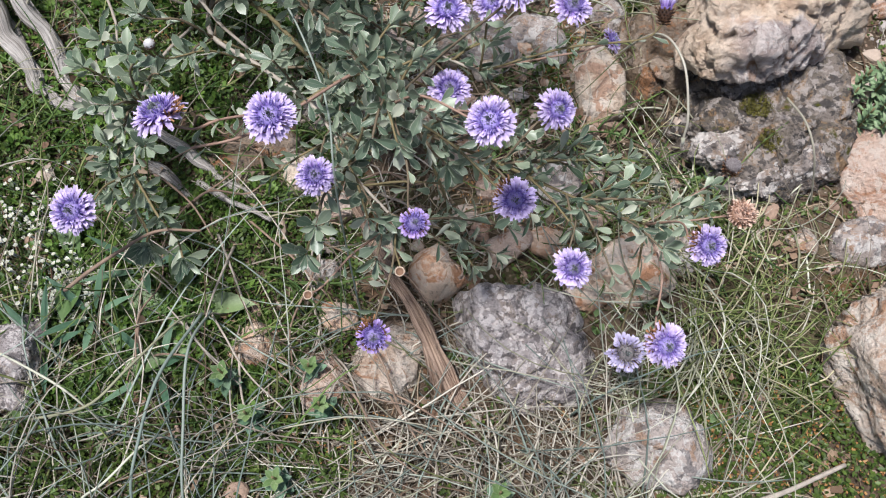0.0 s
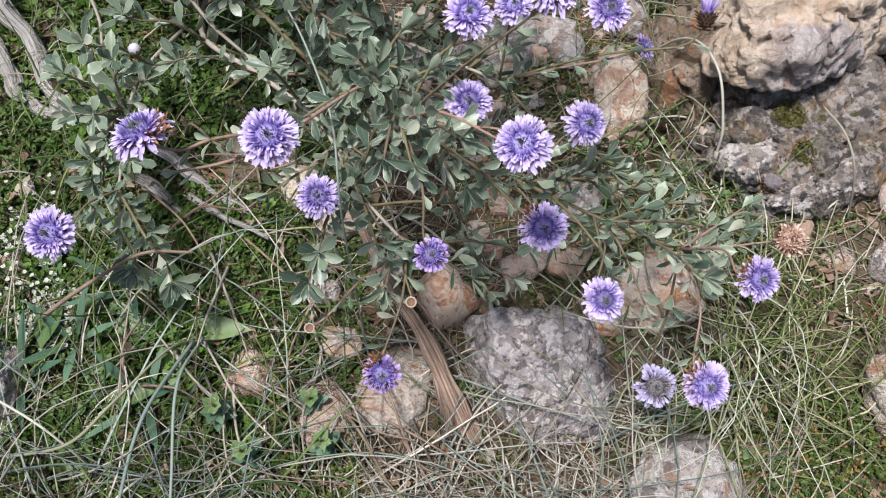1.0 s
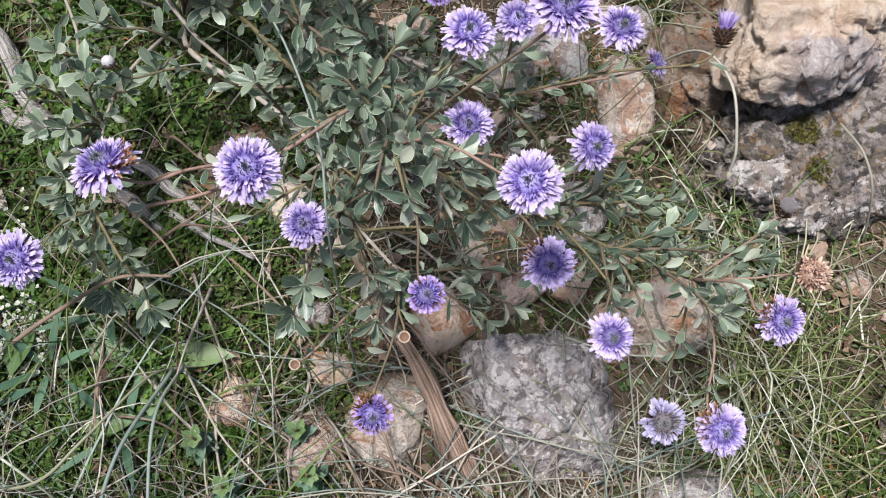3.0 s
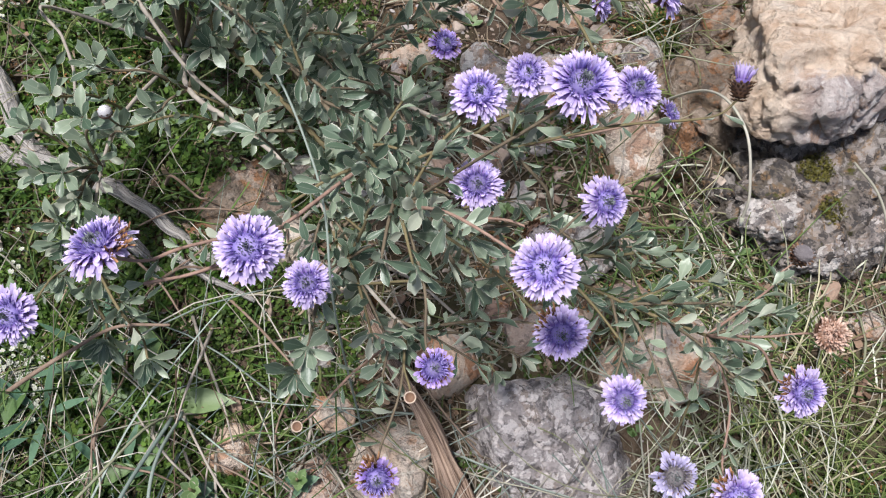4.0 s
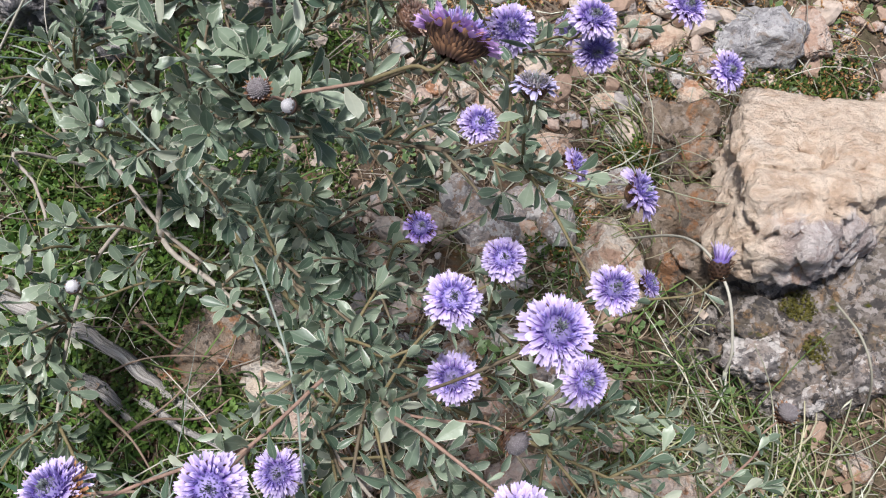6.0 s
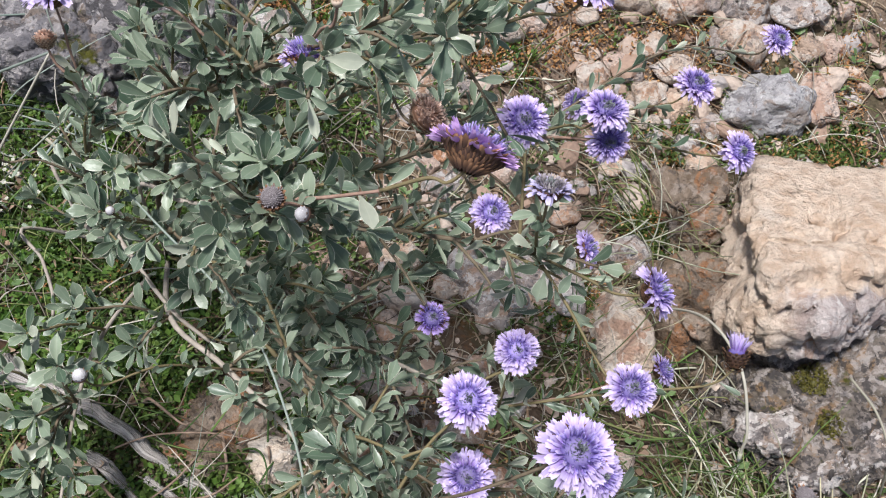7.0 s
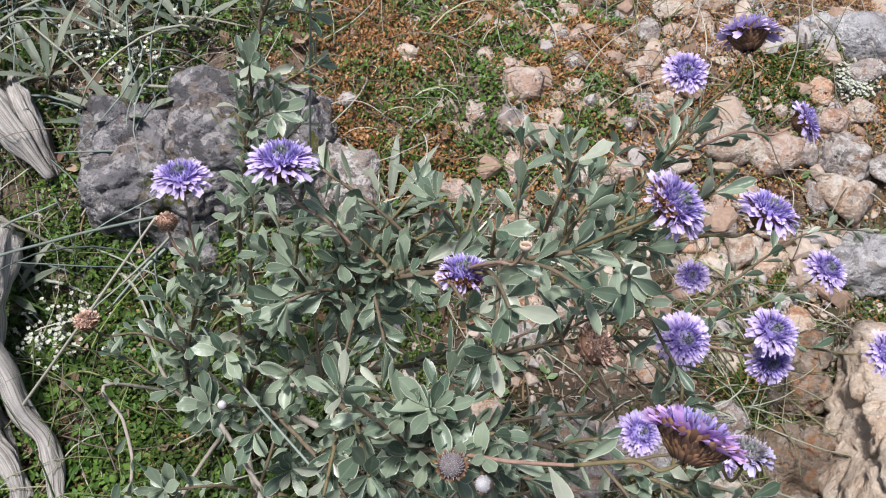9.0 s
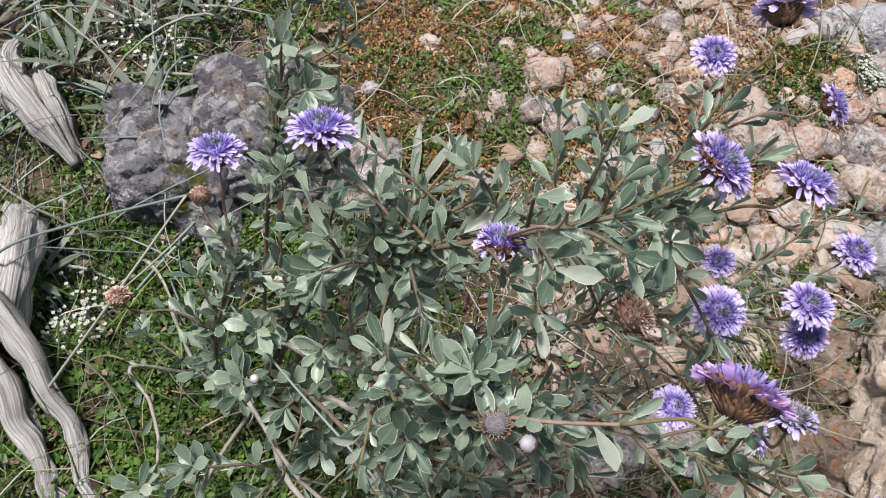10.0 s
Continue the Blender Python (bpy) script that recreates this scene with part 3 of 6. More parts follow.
stone('buff', (0.054, 0.350, -0.025), (0.007, 0.009, 0.005), 0)
stone('grey', (0.081, 0.358, -0.024), (0.010, 0.013, 0.008), 0)
stone('grey', (0.055, 0.370, -0.024), (0.014, 0.013, 0.010), 0)
stone('grey', (0.024, 0.367, -0.023), (0.018, 0.015, 0.012), 0)
stone('grey', (0.119, 0.381, -0.023), (0.014, 0.016, 0.011), 0)
stone('pink', (-0.002, 0.589, 0), (0.019, 0.017, 0.012), 0)
stone('pink', (0.030, 0.590, 0), (0.009, 0.009, 0.006), 0)
stone('grey', (-0.010, 0.563, 0), (0.014, 0.013, 0.010), 0)
stone('buff', (0.012, 0.567, 0), (0.008, 0.007, 0.005), 0)
stone('buff', (0.006, 0.553, 0), (0.012, 0.011, 0.008), 0)
stone('pink', (-0.006, 0.536, 0), (0.009, 0.016, 0.007), 0)
stone('grey', (0.033, 0.610, 0), (0.010, 0.009, 0.007), 0)
stone('buff', (0.053, 0.602, 0), (0.007, 0.006, 0.004), 0)
stone('grey', (0.083, 0.648, 0), (0.009, 0.015, 0.007), 0)
stone('buff', (0.104, 0.666, 0), (0.016, 0.011, 0.008), 0)
stone('buff', (0.122, 0.648, 0), (0.008, 0.011, 0.006), 0)
stone('pink', (0.106, 0.644, 0), (0.015, 0.007, 0.005), 0)
stone('buff', (0.129, 0.555, 0), (0.022, 0.019, 0.014), 0)
stone('pink', (0.144, 0.592, 0), (0.009, 0.005, 0.004), 0)
stone('rust', (0.193, 0.594, 0), (0.009, 0.012, 0.007), 0)
stone('buff', (0.165, 0.578, 0), (0.006, 0.006, 0.005), 0)
stone('pink', (0.164, 0.553, 0), (0.020, 0.014, 0.010), 0)
stone('bluegrey', (0.201, 0.644, 0), (0.022, 0.012, 0.009), 0)
stone('bluegrey', (0.228, 0.637, 0), (0.022, 0.022, 0.016), 0)
stone('grey', (0.225, 0.611, 0), (0.015, 0.012, 0.009), 0)
stone('buff', (0.138, 0.493, 0), (0.017, 0.011, 0.008), 0)
stone('rust', (0.109, 0.492, 0), (0.010, 0.008, 0.006), 0)
stone('pink', (0.074, 0.601, 0), (0.011, 0.009, 0.007), 0)
stone('rust', (0.091, 0.583, 0), (0.010, 0.007, 0.005), 0)
stone('grey', (0.022, 0.637, 0), (0.010, 0.008, 0.006), 0)
stone('buff', (0.065, 0.632, 0), (0.007, 0.007, 0.005), 0)
stone('buff', (-0.028, 0.613, 0), (0.008, 0.007, 0.005), 0)
stone('pink', (-0.033, 0.568, 0), (0.008, 0.010, 0.006), 0)
stone('buff', (0.101, 0.503, 0), (0.013, 0.018, 0.010), 0)
stone('pink', (0.115, 0.514, 0), (0.010, 0.008, 0.006), 0)
stone('buff', (0.136, 0.492, 0), (0.013, 0.015, 0.010), 0)
stone('pale', (0.154, 0.485, 0), (0.014, 0.012, 0.009), 0)
stone('pale', (0.118, 0.482, 0), (0.011, 0.010, 0.007), 0)
stone('buff', (0.141, 0.522, 0), (0.011, 0.010, 0.008), 0)
stone('buff', (0.155, 0.509, 0), (0.015, 0.014, 0.010), 0)
stone('grey', (0.125, 0.504, 0), (0.009, 0.009, 0.007), 0)
stone('buff', (0.157, 0.547, 0), (0.017, 0.013, 0.010), 0)
stone('grey', (0.178, 0.552, 0), (0.011, 0.011, 0.008), 0)
stone('grey', (0.204, 0.549, 0), (0.022, 0.024, 0.017), 0)
stone('pink', (0.197, 0.571, 0), (0.014, 0.013, 0.010), 0)
stone('buff', (0.204, 0.524, 0), (0.022, 0.017, 0.013), 0)
stone('grey', (0.185, 0.528, 0), (0.010, 0.020, 0.007), 0)
stone('bluegrey', (0.211, 0.483, 0), (0.026, 0.028, 0.020), 0)
stone('pink', (0.246, 0.489, 0), (0.019, 0.027, 0.014), 0)
stone('grey', (0.239, 0.543, 0), (0.021, 0.013, 0.010), 0)
stone('buff', (0.243, 0.519, 0), (0.011, 0.011, 0.008), 0)
stone('grey', (0.173, 0.471, 0), (0.014, 0.010, 0.007), 0)
stone('buff', (0.133, 0.559, 0), (0.010, 0.010, 0.007), 0)
stone('grey', (0.161, 0.459, 0), (0.011, 0.009, 0.007), 0)
stone('rust', (0.168, 0.445, 0), (0.015, 0.014, 0.010), 0)
stone('pale', (0.033, 0.343, 0), (0.013, 0.012, 0.009), 0)
stone('rust', (0.055, 0.354, 0), (0.009, 0.010, 0.007), 0)
stone('grey', (0.076, 0.354, 0), (0.015, 0.019, 0.011), 0)
stone('grey', (0.024, 0.365, 0), (0.017, 0.014, 0.010), 0)

# loose stones that fill the gaps between the larger ones
SR = random.Random(77)
loose = 0
while loose < 190:
    x, y = SR.uniform(-0.10, 0.31), SR.uniform(0.19, 0.84)
    s = SR.uniform(0.0045, 0.0075) if SR.random() < 0.6 else SR.uniform(0.0075, 0.013)
    if hollow(x, y) > 0.25 or y > 0.5 and x < -0.06 or any(math.hypot(x - a, y - b) < 0.8 * c + 0.7 * s for a, b, c in TAKEN):
        loose += 0.25
        continue
    loose += 1
    stone(SR.choice(("buff", "pink", "grey", "buff", "rust", "pink")), (x, y, 0), (s * SR.uniform(0.9, 1.4), s * SR.uniform(0.8, 1.1), s * SR.uniform(0.6, 0.85)), 0)


# ---- tubes, blades and leaves ----
def smooth_path(points, steps):
    """A Catmull-Rom curve through the points."""
    p = [Vector(q) for q in points]
    p = [p[0] * 2 - p[1]] + p + [p[-1] * 2 - p[-2]]
    out = []
    for i in range(1, len(p) - 2):
        for s in range(steps):
            t = s / steps
            a, b, c, d = p[i - 1], p[i], p[i + 1], p[i + 2]
            out.append(0.5 * (2 * b + (c - a) * t + (2 * a - 5 * b + 4 * c - d) * t * t + (3 * b - 3 * c + d - a) * t ** 3))
    out.append(p[-2])
    return out


def tube(geo, path, r0, r1, sides=5, bumps=0.0, seed=0, ribs=0.0, swell=0.0):
    """A tapered tube along a path, closed at both ends."""
    n = len(path)
    v, f, uv = [], [], []
    side = None
    for i, p in enumerate(path):
        t = (path[min(i + 1, n - 1)] - path[max(i - 1, 0)]).normalized()
        if side is None:
            side = t.orthogonal().normalized()
        side = (side - t * side.dot(t)).normalized()
        up = t.cross(side)
        k = i / (n - 1)
        r = r0 + (r1 - r0) * k + swell * math.sin(math.pi * k)
        for j in range(sides):
            a = 2 * math.pi * j / sides
            q = r
            if bumps:
                q *= 1 + bumps * noise.noise((math.cos(a) * 1.2 + seed, math.sin(a) * 1.2, k * 9 + seed))
            if ribs:
                q *= 1 + ribs * noise.noise((math.cos(a + k) * 3.2 + seed, math.sin(a + k) * 3.2, k * 1.6))
            v.append(p + (side * math.cos(a) + up * math.sin(a)) * q)
            uv.append((k, j / sides))
    for i in range(n - 1):
        for j in range(sides):
            a, b = i * sides + j, i * sides + (j + 1) % sides
            f.append((a, b, b + sides, a + sides))
    f.append(tuple(reversed(range(sides))))
    f.append(tuple((n - 1) * sides + j for j in range(sides)))
    geo.add([tuple(q) for q in v], f, uv)


def leaf_shape(length, width, fold, bend, sharp=1.0, rows=6, widest=0.66, base=0.14):
    """An obovate leaf along x with its upper side to +z: vertices, faces, map."""
    v, f, uv = [], [], []
    for i in range(rows + 1):
        k = i / rows
        if k < widest:
            w = base + (1 - base) * math.sin(0.5 * math.pi * (k / widest)) ** 1.7
        else:
            w = math.cos(0.5 * math.pi * ((k - widest) / (1 - widest)) ** 1.5) ** sharp
        w = max(w, 0.03) * width * 0.5
        x, z = length * k, bend * length * (k * k)
        for j, s in enumerate((-1, -0.45, 0, 0.45, 1)):
            v.append((x - 0.04 * length * abs(s) * k, s * w, z + fold * abs(s) ** 1.5 * w))
            uv.append((k, 0.5 + 0.5 * s))
    for i in range(rows):
        for j in range(4):
            a = i * 5 + j
            f.append((a, a + 5, a + 6, a + 1))
    return np.array(v), f, np.array(uv)


def placed(v, m):
    a = np.array(m)
    return v @ a[:3, :3].T + a[:3, 3]


def frame_of(at, way, face, scale=1.0):
    """The matrix of a leaf at a place, pointing along way with its face towards face."""
    x = Vector(way).normalized()
    z = Vector(face)
    z = z - x * z.dot(x)
    z = z.normalized() if z.length > 1e-5 else x.orthogonal().normalized()
    y = z.cross(x)
    m = Matrix((x, y, z)).transposed().to_4x4() * scale
    m[3][3] = 1.0
    m.translation = at
    return m


# ---- the flowering shrub ----
shrub = thing("flowering_shrub", "sprawling grey-green shrub with violet globe flower heads", "shrub")
LR = random.Random(5)
LEAF_SHAPES = [leaf_shape(0.0116, 0.0039, 0.35, 0.10), leaf_shape(0.0112, 0.0044, 0.25, -0.10), leaf_shape(0.0120, 0.0034, 0.5, 0.18),
               leaf_shape(0.011, 0.0045, 0.15, -0.22, 0.8), leaf_shape(0.0112, 0.0045, 0.4, 0.02, 1.3), leaf_shape(0.011, 0.0036, 0.3, 0.25), leaf_shape(0.0112, 0.0044, 0.6, -0.3, 1.2)]


def toothed_leaf(length, width, fold, bend):
    """A wedge-shaped leaf with a broad tip of three teeth."""
    v, f, uv = leaf_shape(length, width, fold, bend, 0.5, 6, 0.8)
    for j, (dx, s) in enumerate(((-0.16, -0.72), (-0.07, -0.34), (0.06, 0.0), (-0.07, 0.34), (-0.16, 0.72))):
        v[30 + j][0], v[30 + j][1] = length * (1 + dx), s * width * 0.5
    return v, f, uv


LEAF_SHAPES += [toothed_leaf(0.011, 0.0058, 0.2, 0.05), toothed_leaf(0.0105, 0.0050, 0.35, -0.12)]
leaves = []


def leaf(at, way, face, scale):
    leaves.append((LR.randrange(len(LEAF_SHAPES)), frame_of(at, way, face, scale)))


def leafy(path, start, gap, size0, size1, tuft=0, open_angle=55, fascicle=0.4):
    """Leaves spiralling along a path from the share start of its length, and a tuft at its end."""
    turn = LR.uniform(0, 360)
    total = sum((path[i + 1] - path[i]).length for i in range(len(path) - 1))
    run, due = 0.0, start * total
    for i in range(len(path) - 1):
        a, b = path[i], path[i + 1]
        step = (b - a).length
        while due < run + step:
            p = a.lerp(b, (due - run) / step)
            t = (b - a).normalized()
            s0 = t.orthogonal().normalized()
            k = due / total
            size = size0 + (size1 - size0) * k
            for extra in range(1 + (LR.random() < fascicle) + (LR.random() < fascicle * 0.5)):
                turn += 137.5 + LR.uniform(-20, 20)
                s = Matrix.Rotation(radians(turn), 3, t) @ s0
                s = (s + Vector((0, 0, 0.35))).normalized()
                an = radians(open_angle + LR.uniform(-22, 18))
                way = t * math.cos(an) + s * math.sin(an)
                face = t * math.sin(an) - s * math.cos(an) + Vector((LR.gauss(0, 0.45), LR.gauss(0, 0.45), 0.75 + LR.gauss(0, 0.3)))
                leaf(p + s * 0.0008, way, face, size * LR.uniform(0.7, 1.15) * (0.62 if extra else 1))
            due += gap * LR.uniform(0.7, 1.3)
        run += step
    if tuft:
        t = (path[-1] - path[-2]).normalized()
        s0 = t.orthogonal().normalized()
        for j in range(tuft):
            turn += 137.5
            s = Matrix.Rotation(radians(turn), 3, t) @ s0
            an = radians(15 + 62 * j / tuft + LR.uniform(-14, 14))
            way = t * math.cos(an) + s * math.sin(an)
            leaf(path[-1] + s * 0.0006, way, t * math.sin(an) - s * math.cos(an) + Vector((0, 0, 0.3)), size1 * (0.7 + 0.45 * j / tuft))


def stem(path, r0, r1, mat, label=""):
    g = Geo()
    tube(g, path, r0, r1, 6, 0.3, LR.uniform(0, 50))
    part("stem", g.mesh("stem", mat), shrub, label)


ROOT = Vector((-0.158, 0.372, ground_z(-0.158, 0.372) - 0.004))
BOUGHS = (
    ((-0.130, 0.303, 0.062), (-0.096, 0.270, 0.080), (-0.062, 0.235, 0.092), (-0.045, 0.200, 0.098), (-0.020, 0.170, 0.098)),
    ((-0.115, 0.330, 0.090), (-0.075, 0.300, 0.112), (-0.050, 0.275, 0.122), (-0.020, 0.255, 0.128), (0.020, 0.238, 0.124)),
    ((-0.125, 0.345, 0.130), (-0.100, 0.332, 0.185), (-0.070, 0.325, 0.215), (-0.045, 0.315, 0.240), (-0.018, 0.308, 0.262)),
    ((-0.110, 0.335, 0.130), (-0.085, 0.298, 0.180), (-0.062, 0.268, 0.215), (-0.040, 0.258, 0.238)),
    ((-0.090, 0.350, 0.090), (-0.040, 0.340, 0.130), (0.000, 0.335, 0.160), (0.030, 0.335, 0.165)),
    ((-0.105, 0.310, 0.085), (-0.050, 0.245, 0.100), (-0.010, 0.215, 0.108), (0.030, 0.198, 0.105), (0.068, 0.182, 0.098), (0.100, 0.170, 0.095)),
    ((-0.165, 0.345, 0.060), (-0.155, 0.340, 0.125), (-0.140, 0.345, 0.165)),
    ((-0.172, 0.310, 0.030), (-0.168, 0.262, 0.058), (-0.165, 0.215, 0.062)),
    ((-0.120, 0.320, 0.120), (-0.070, 0.265, 0.150), (-0.035, 0.215, 0.165), (-0.020, 0.190, 0.172)),
    ((-0.105, 0.335, 0.110), (-0.055, 0.305, 0.155), (-0.005, 0.285, 0.175), (0.030, 0.275, 0.180)),
    ((-0.105, 0.365, 0.090), (-0.055, 0.368, 0.140), (-0.005, 0.372, 0.172), (0.025, 0.388, 0.195)),
    ((-0.110, 0.340, 0.160), (-0.070, 0.338, 0.205), (-0.030, 0.330, 0.225), (0.010, 0.330, 0.232)),
    ((-0.150, 0.395, 0.080), (-0.140, 0.425, 0.150), (-0.130, 0.445, 0.200), (-0.122, 0.455, 0.235)),
)
nodes, runs = [], []
for k, bough in enumerate(BOUGHS):
    path = smooth_path([ROOT] + list(bough), 6)
    stem(path, 0.0013 if k == 5 else 0.0016 - 0.00004 * k, 0.0007, M_WOODY if k in (0, 1, 7) else (M_STEM_GREEN if k == 5 else M_STEM), "pale woody stem" if k in (0, 7) else "")
    leafy(path, 0.55 if k in (0, 7) else 0.36, 0.0045, 0.85, 0.95, 5)
    nodes += [Vector(q) for q in bough]
    runs += [(path[i], (path[i + 1] - path[i]).normalized()) for i in range(len(path) * 3 // 10, len(path) - 1)]

path = smooth_path([(-0.022, 0.215, 0.165), (-0.035, 0.195, 0.186), (-0.052, 0.172, 0.200), (-0.070, 0.156, 0.206), (-0.088, 0.150, 0.208)], 6)
stem(path, 0.0007, 0.0005, M_STEM_RED, "bare reddish twig")
leafy(path, 0.05, 0.011, 0.8, 0.7, 2, 60, 0.2)
TWIG = [Vector((-0.052, 0.172, 0.198)), Vector((-0.080, 0.152, 0.206))]

path = smooth_path([(-0.062, 0.268, 0.215), (-0.052, 0.262, 0.236), (-0.036, 0.255, 0.250), (-0.020, 0.251, 0.260)], 6)
stem(path, 0.00065, 0.0005, M_STEM_RED, "bare reddish twig")
leafy(path, 0.05, 0.008, 0.9, 1.0, 0, 60, 0.3)
TWIG_RED = [Vector((-0.020, 0.251, 0.260))]


def branch_to(tip, lean, r0, r1, mat, leaf_start, gap, s0, s1, tuft=0, label="", fascicle=0.3, sag=0.25):
    """A twig from the nearest fitting bough to a tip at which it runs along lean."""
    tip, lean = Vector(tip), Vector(lean).normalized()
    far = (tip - ROOT).length
    best = min((q for q in (nodes + TWIG if tip.x < -0.04 and tip.y < 0.16 and tip.z > 0.2 else (TWIG_RED if tip.z > 0.26 and -0.03 < tip.x < 0.01 and tip.y < 0.26 else nodes)) if (q - ROOT).length < far - 0.012), key=lambda q: (q - tip).length + 0.5 * max(0.0, q.z - tip.z + 0.01), default=ROOT)
    d = (tip - best).length
    lean = (lean * 0.6 + (tip - best).normalized()).normalized()
    mid = best.lerp(tip, 0.5) + Vector((LR.uniform(-.06, .06) * d, LR.uniform(-.06, .06) * d, sag * 0.25 * d))
    path = smooth_path([best, mid, tip - lean * min(0.22 * d, 0.012), tip], 6)
    stem(path, r0, r1, mat, label)
    leafy(path, leaf_start, gap, s0, s1, tuft, 58, fascicle)
    return path


for thick, way in (
    (0.0011, ((-0.130, 0.333, 0.130), (-0.111, 0.324, 0.135), (-0.095, 0.318, 0.140), (-0.078, 0.313, 0.140), (-0.062, 0.306, 0.140))),
    (0.001, ((-0.186, 0.372, 0.090), (-0.181, 0.356, 0.080), (-0.173, 0.346, 0.070), (-0.162, 0.342, 0.060))),
    (0.001, ((-0.208, 0.353, 0.060), (-0.198, 0.335, 0.060), (-0.192, 0.320, 0.055), (-0.191, 0.309, 0.050))),
    (0.0011, ((-0.146, 0.327, 0.100), (-0.134, 0.309, 0.100), (-0.120, 0.293, 0.090), (-0.105, 0.283, 0.080))),
):
    path = smooth_path([ROOT] + list(way), 6)
    stem(path, thick, thick * 0.8, M_WOODY, "pale woody stem")
    leafy(path, 0.6, 0.012, 0.8, 0.9, 4)


# ---- flower heads ----
def ray(length, width, lift, curl, rows=4):
    """One strap-shaped floret with a toothed tip, along x."""
    v, f, uv = [], [], []
    for i in range(rows + 1):
        k = i / rows
        w = width * 0.5 * (0.42 + 0.58 * min(1.0, k * 1.8))
        x, z = length * k, lift * length * k + curl * length * k * k
        if i == rows:
            pts = ((x * 1.02, -w * 0.62), (x * 0.92, 0.0), (x * 1.0, w * 0.70))
        else:
            pts = ((x, -w), (x, 0.0), (x, w))
        for j, (px, py) in enumerate(pts):
            v.append((px, py, z + (0.18 * w if j != 1 else 0)))
            uv.append((k, 0.5 * j))
    for i in range(rows):
        for j in range(2):
            a = i * 3 + j
            f.append((a, a + 3, a + 4, a + 1))
    return np.array(v), f, np.array(uv)


def whorl(g, rnd, count, inner, length, width, elev, height, spread=0.15, gaps=0.0, curl=-0.1):
    for j in range(count):
        if rnd.random() < gaps:
            continue
        a = 2 * math.pi * (j + rnd.uniform(-0.35, 0.35)) / count
        e = elev + rnd.uniform(-spread, spread)
        v, f, uv = ray(length * rnd.uniform(0.82, 1.08), width * rnd.uniform(0.7, 1.25), 0.0, curl * rnd.uniform(-0.3, 2.2))
        m = Matrix.Rotation(a, 4, 'Z') @ Matrix.Translation((inner, 0, height)) @ Matrix.Rotation(-e, 4, 'Y') @ Matrix.Rotation(rnd.uniform(-0.8, 0.8), 4, 'X') @ Matrix.Rotation(rnd.uniform(-0.16, 0.16), 4, 'Z')
        g.add(placed(v, m), f, uv)


def bracts(g, rnd, radius, rows, count, depth, flare=0.2):
    for i in range(rows):
        k = i / max(1, rows - 1)
        for j in range(count):
            a = 2 * math.pi * (j + 0.5 * (i % 2)) / count + rnd.uniform(-0.06, 0.06)
            r = radius * (0.35 + 0.65 * k)
            v, f, uv = leaf_shape(radius * (0.75 if rows < 6 else 0.5), radius * (0.34 if rows < 6 else 0.26), 0.5, 0.0, 1.0, 3, 0.4)
            m = Matrix.Rotation(a, 4, 'Z') @ Matrix.Translation((r * (0.8 if rows < 6 else 0.95), 0, -depth * (1 - k) - 0.12 * radius)) @ Matrix.Rotation(-radians(50 + 20 * k - 60 * flare), 4, 'Y')
            g.add(placed(v, m), f, uv)


def dome(g, radius, height, sides=14, rings=5, base=0.0):
    v, f, uv = [], [], []
    for i in range(rings + 1):
        k = i / rings
        a = k * math.pi * 0.5
        for j in range(sides):
            b = 2 * math.pi * j / sides
            v.append((radius * math.cos(a) * math.cos(b) * (1 if i < rings else 0.05), radius * math.cos(a) * math.sin(b) * (1 if i < rings else 0.05), base + height * math.sin(a)))
            uv.append((k, 0.5))
    for i in range(rings):
        for j in range(sides):
            p, q = i * sides + j, i * sides + (j + 1) % sides
            f.append((p, q, q + sides, p + sides))
    f.append(tuple(reversed(range(sides))))
    f.append(tuple(rings * sides + j for j in range(sides)))
    g.add(v, f, uv)


def bowl(g, sides=14):
    """An open cup with a thick rim."""
    rim = ((0.08, -0.5), (0.34, -0.42), (0.48, -0.12), (0.5, 0.12), (0.42, 0.14), (0.36, -0.08), (0.2, -0.22), (0.04, -0.26))
    v = [(r * math.cos(2 * math.pi * j / sides), r * math.sin(2 * math.pi * j / sides), z) for r, z in rim for j in range(sides)]
    uv = [((0.5, 0.6, 0.8, 1.0, 0.9, 0.3, 0.1, 0.0)[i], 0.5) for i in range(len(rim)) for j in range(sides)]
    f = [(i * sides + j, i * sides + (j + 1) % sides, (i + 1) * sides + (j + 1) % sides, (i + 1) * sides + j) for i in range(len(rim) - 1) for j in range(sides)]
    g.add(v, f, uv)


def knobs(g, rnd, count, radius, height, size, base=0.0):
    """Small pointed buds packed over a dome."""
    for i in range(count):
        k = math.sqrt((i + 0.5) / count)
        a = i * 2.39996
        x, y = radius * k * math.cos(a), radius * k * math.sin(a)
        z = base + height * math.sqrt(max(0.0, 1 - k * k))
        s = size * rnd.uniform(0.8, 1.2)
        d = Vector((x * 0.8, y * 0.8, radius)).normalized()
        m = frame_of(Vector((x, y, z)), d, d.orthogonal(), 1)
        v = [(0, -s, -s), (0, s, -s), (0, s, s), (0, -s, s), (2.6 * s, 0, 0)]
        g.add(placed(np.array(v), m), [(0, 1, 4), (1, 2, 4), (2, 3, 4), (3, 0, 4)], [(0, 0.5)] * 4 + [(1, 0.5)])


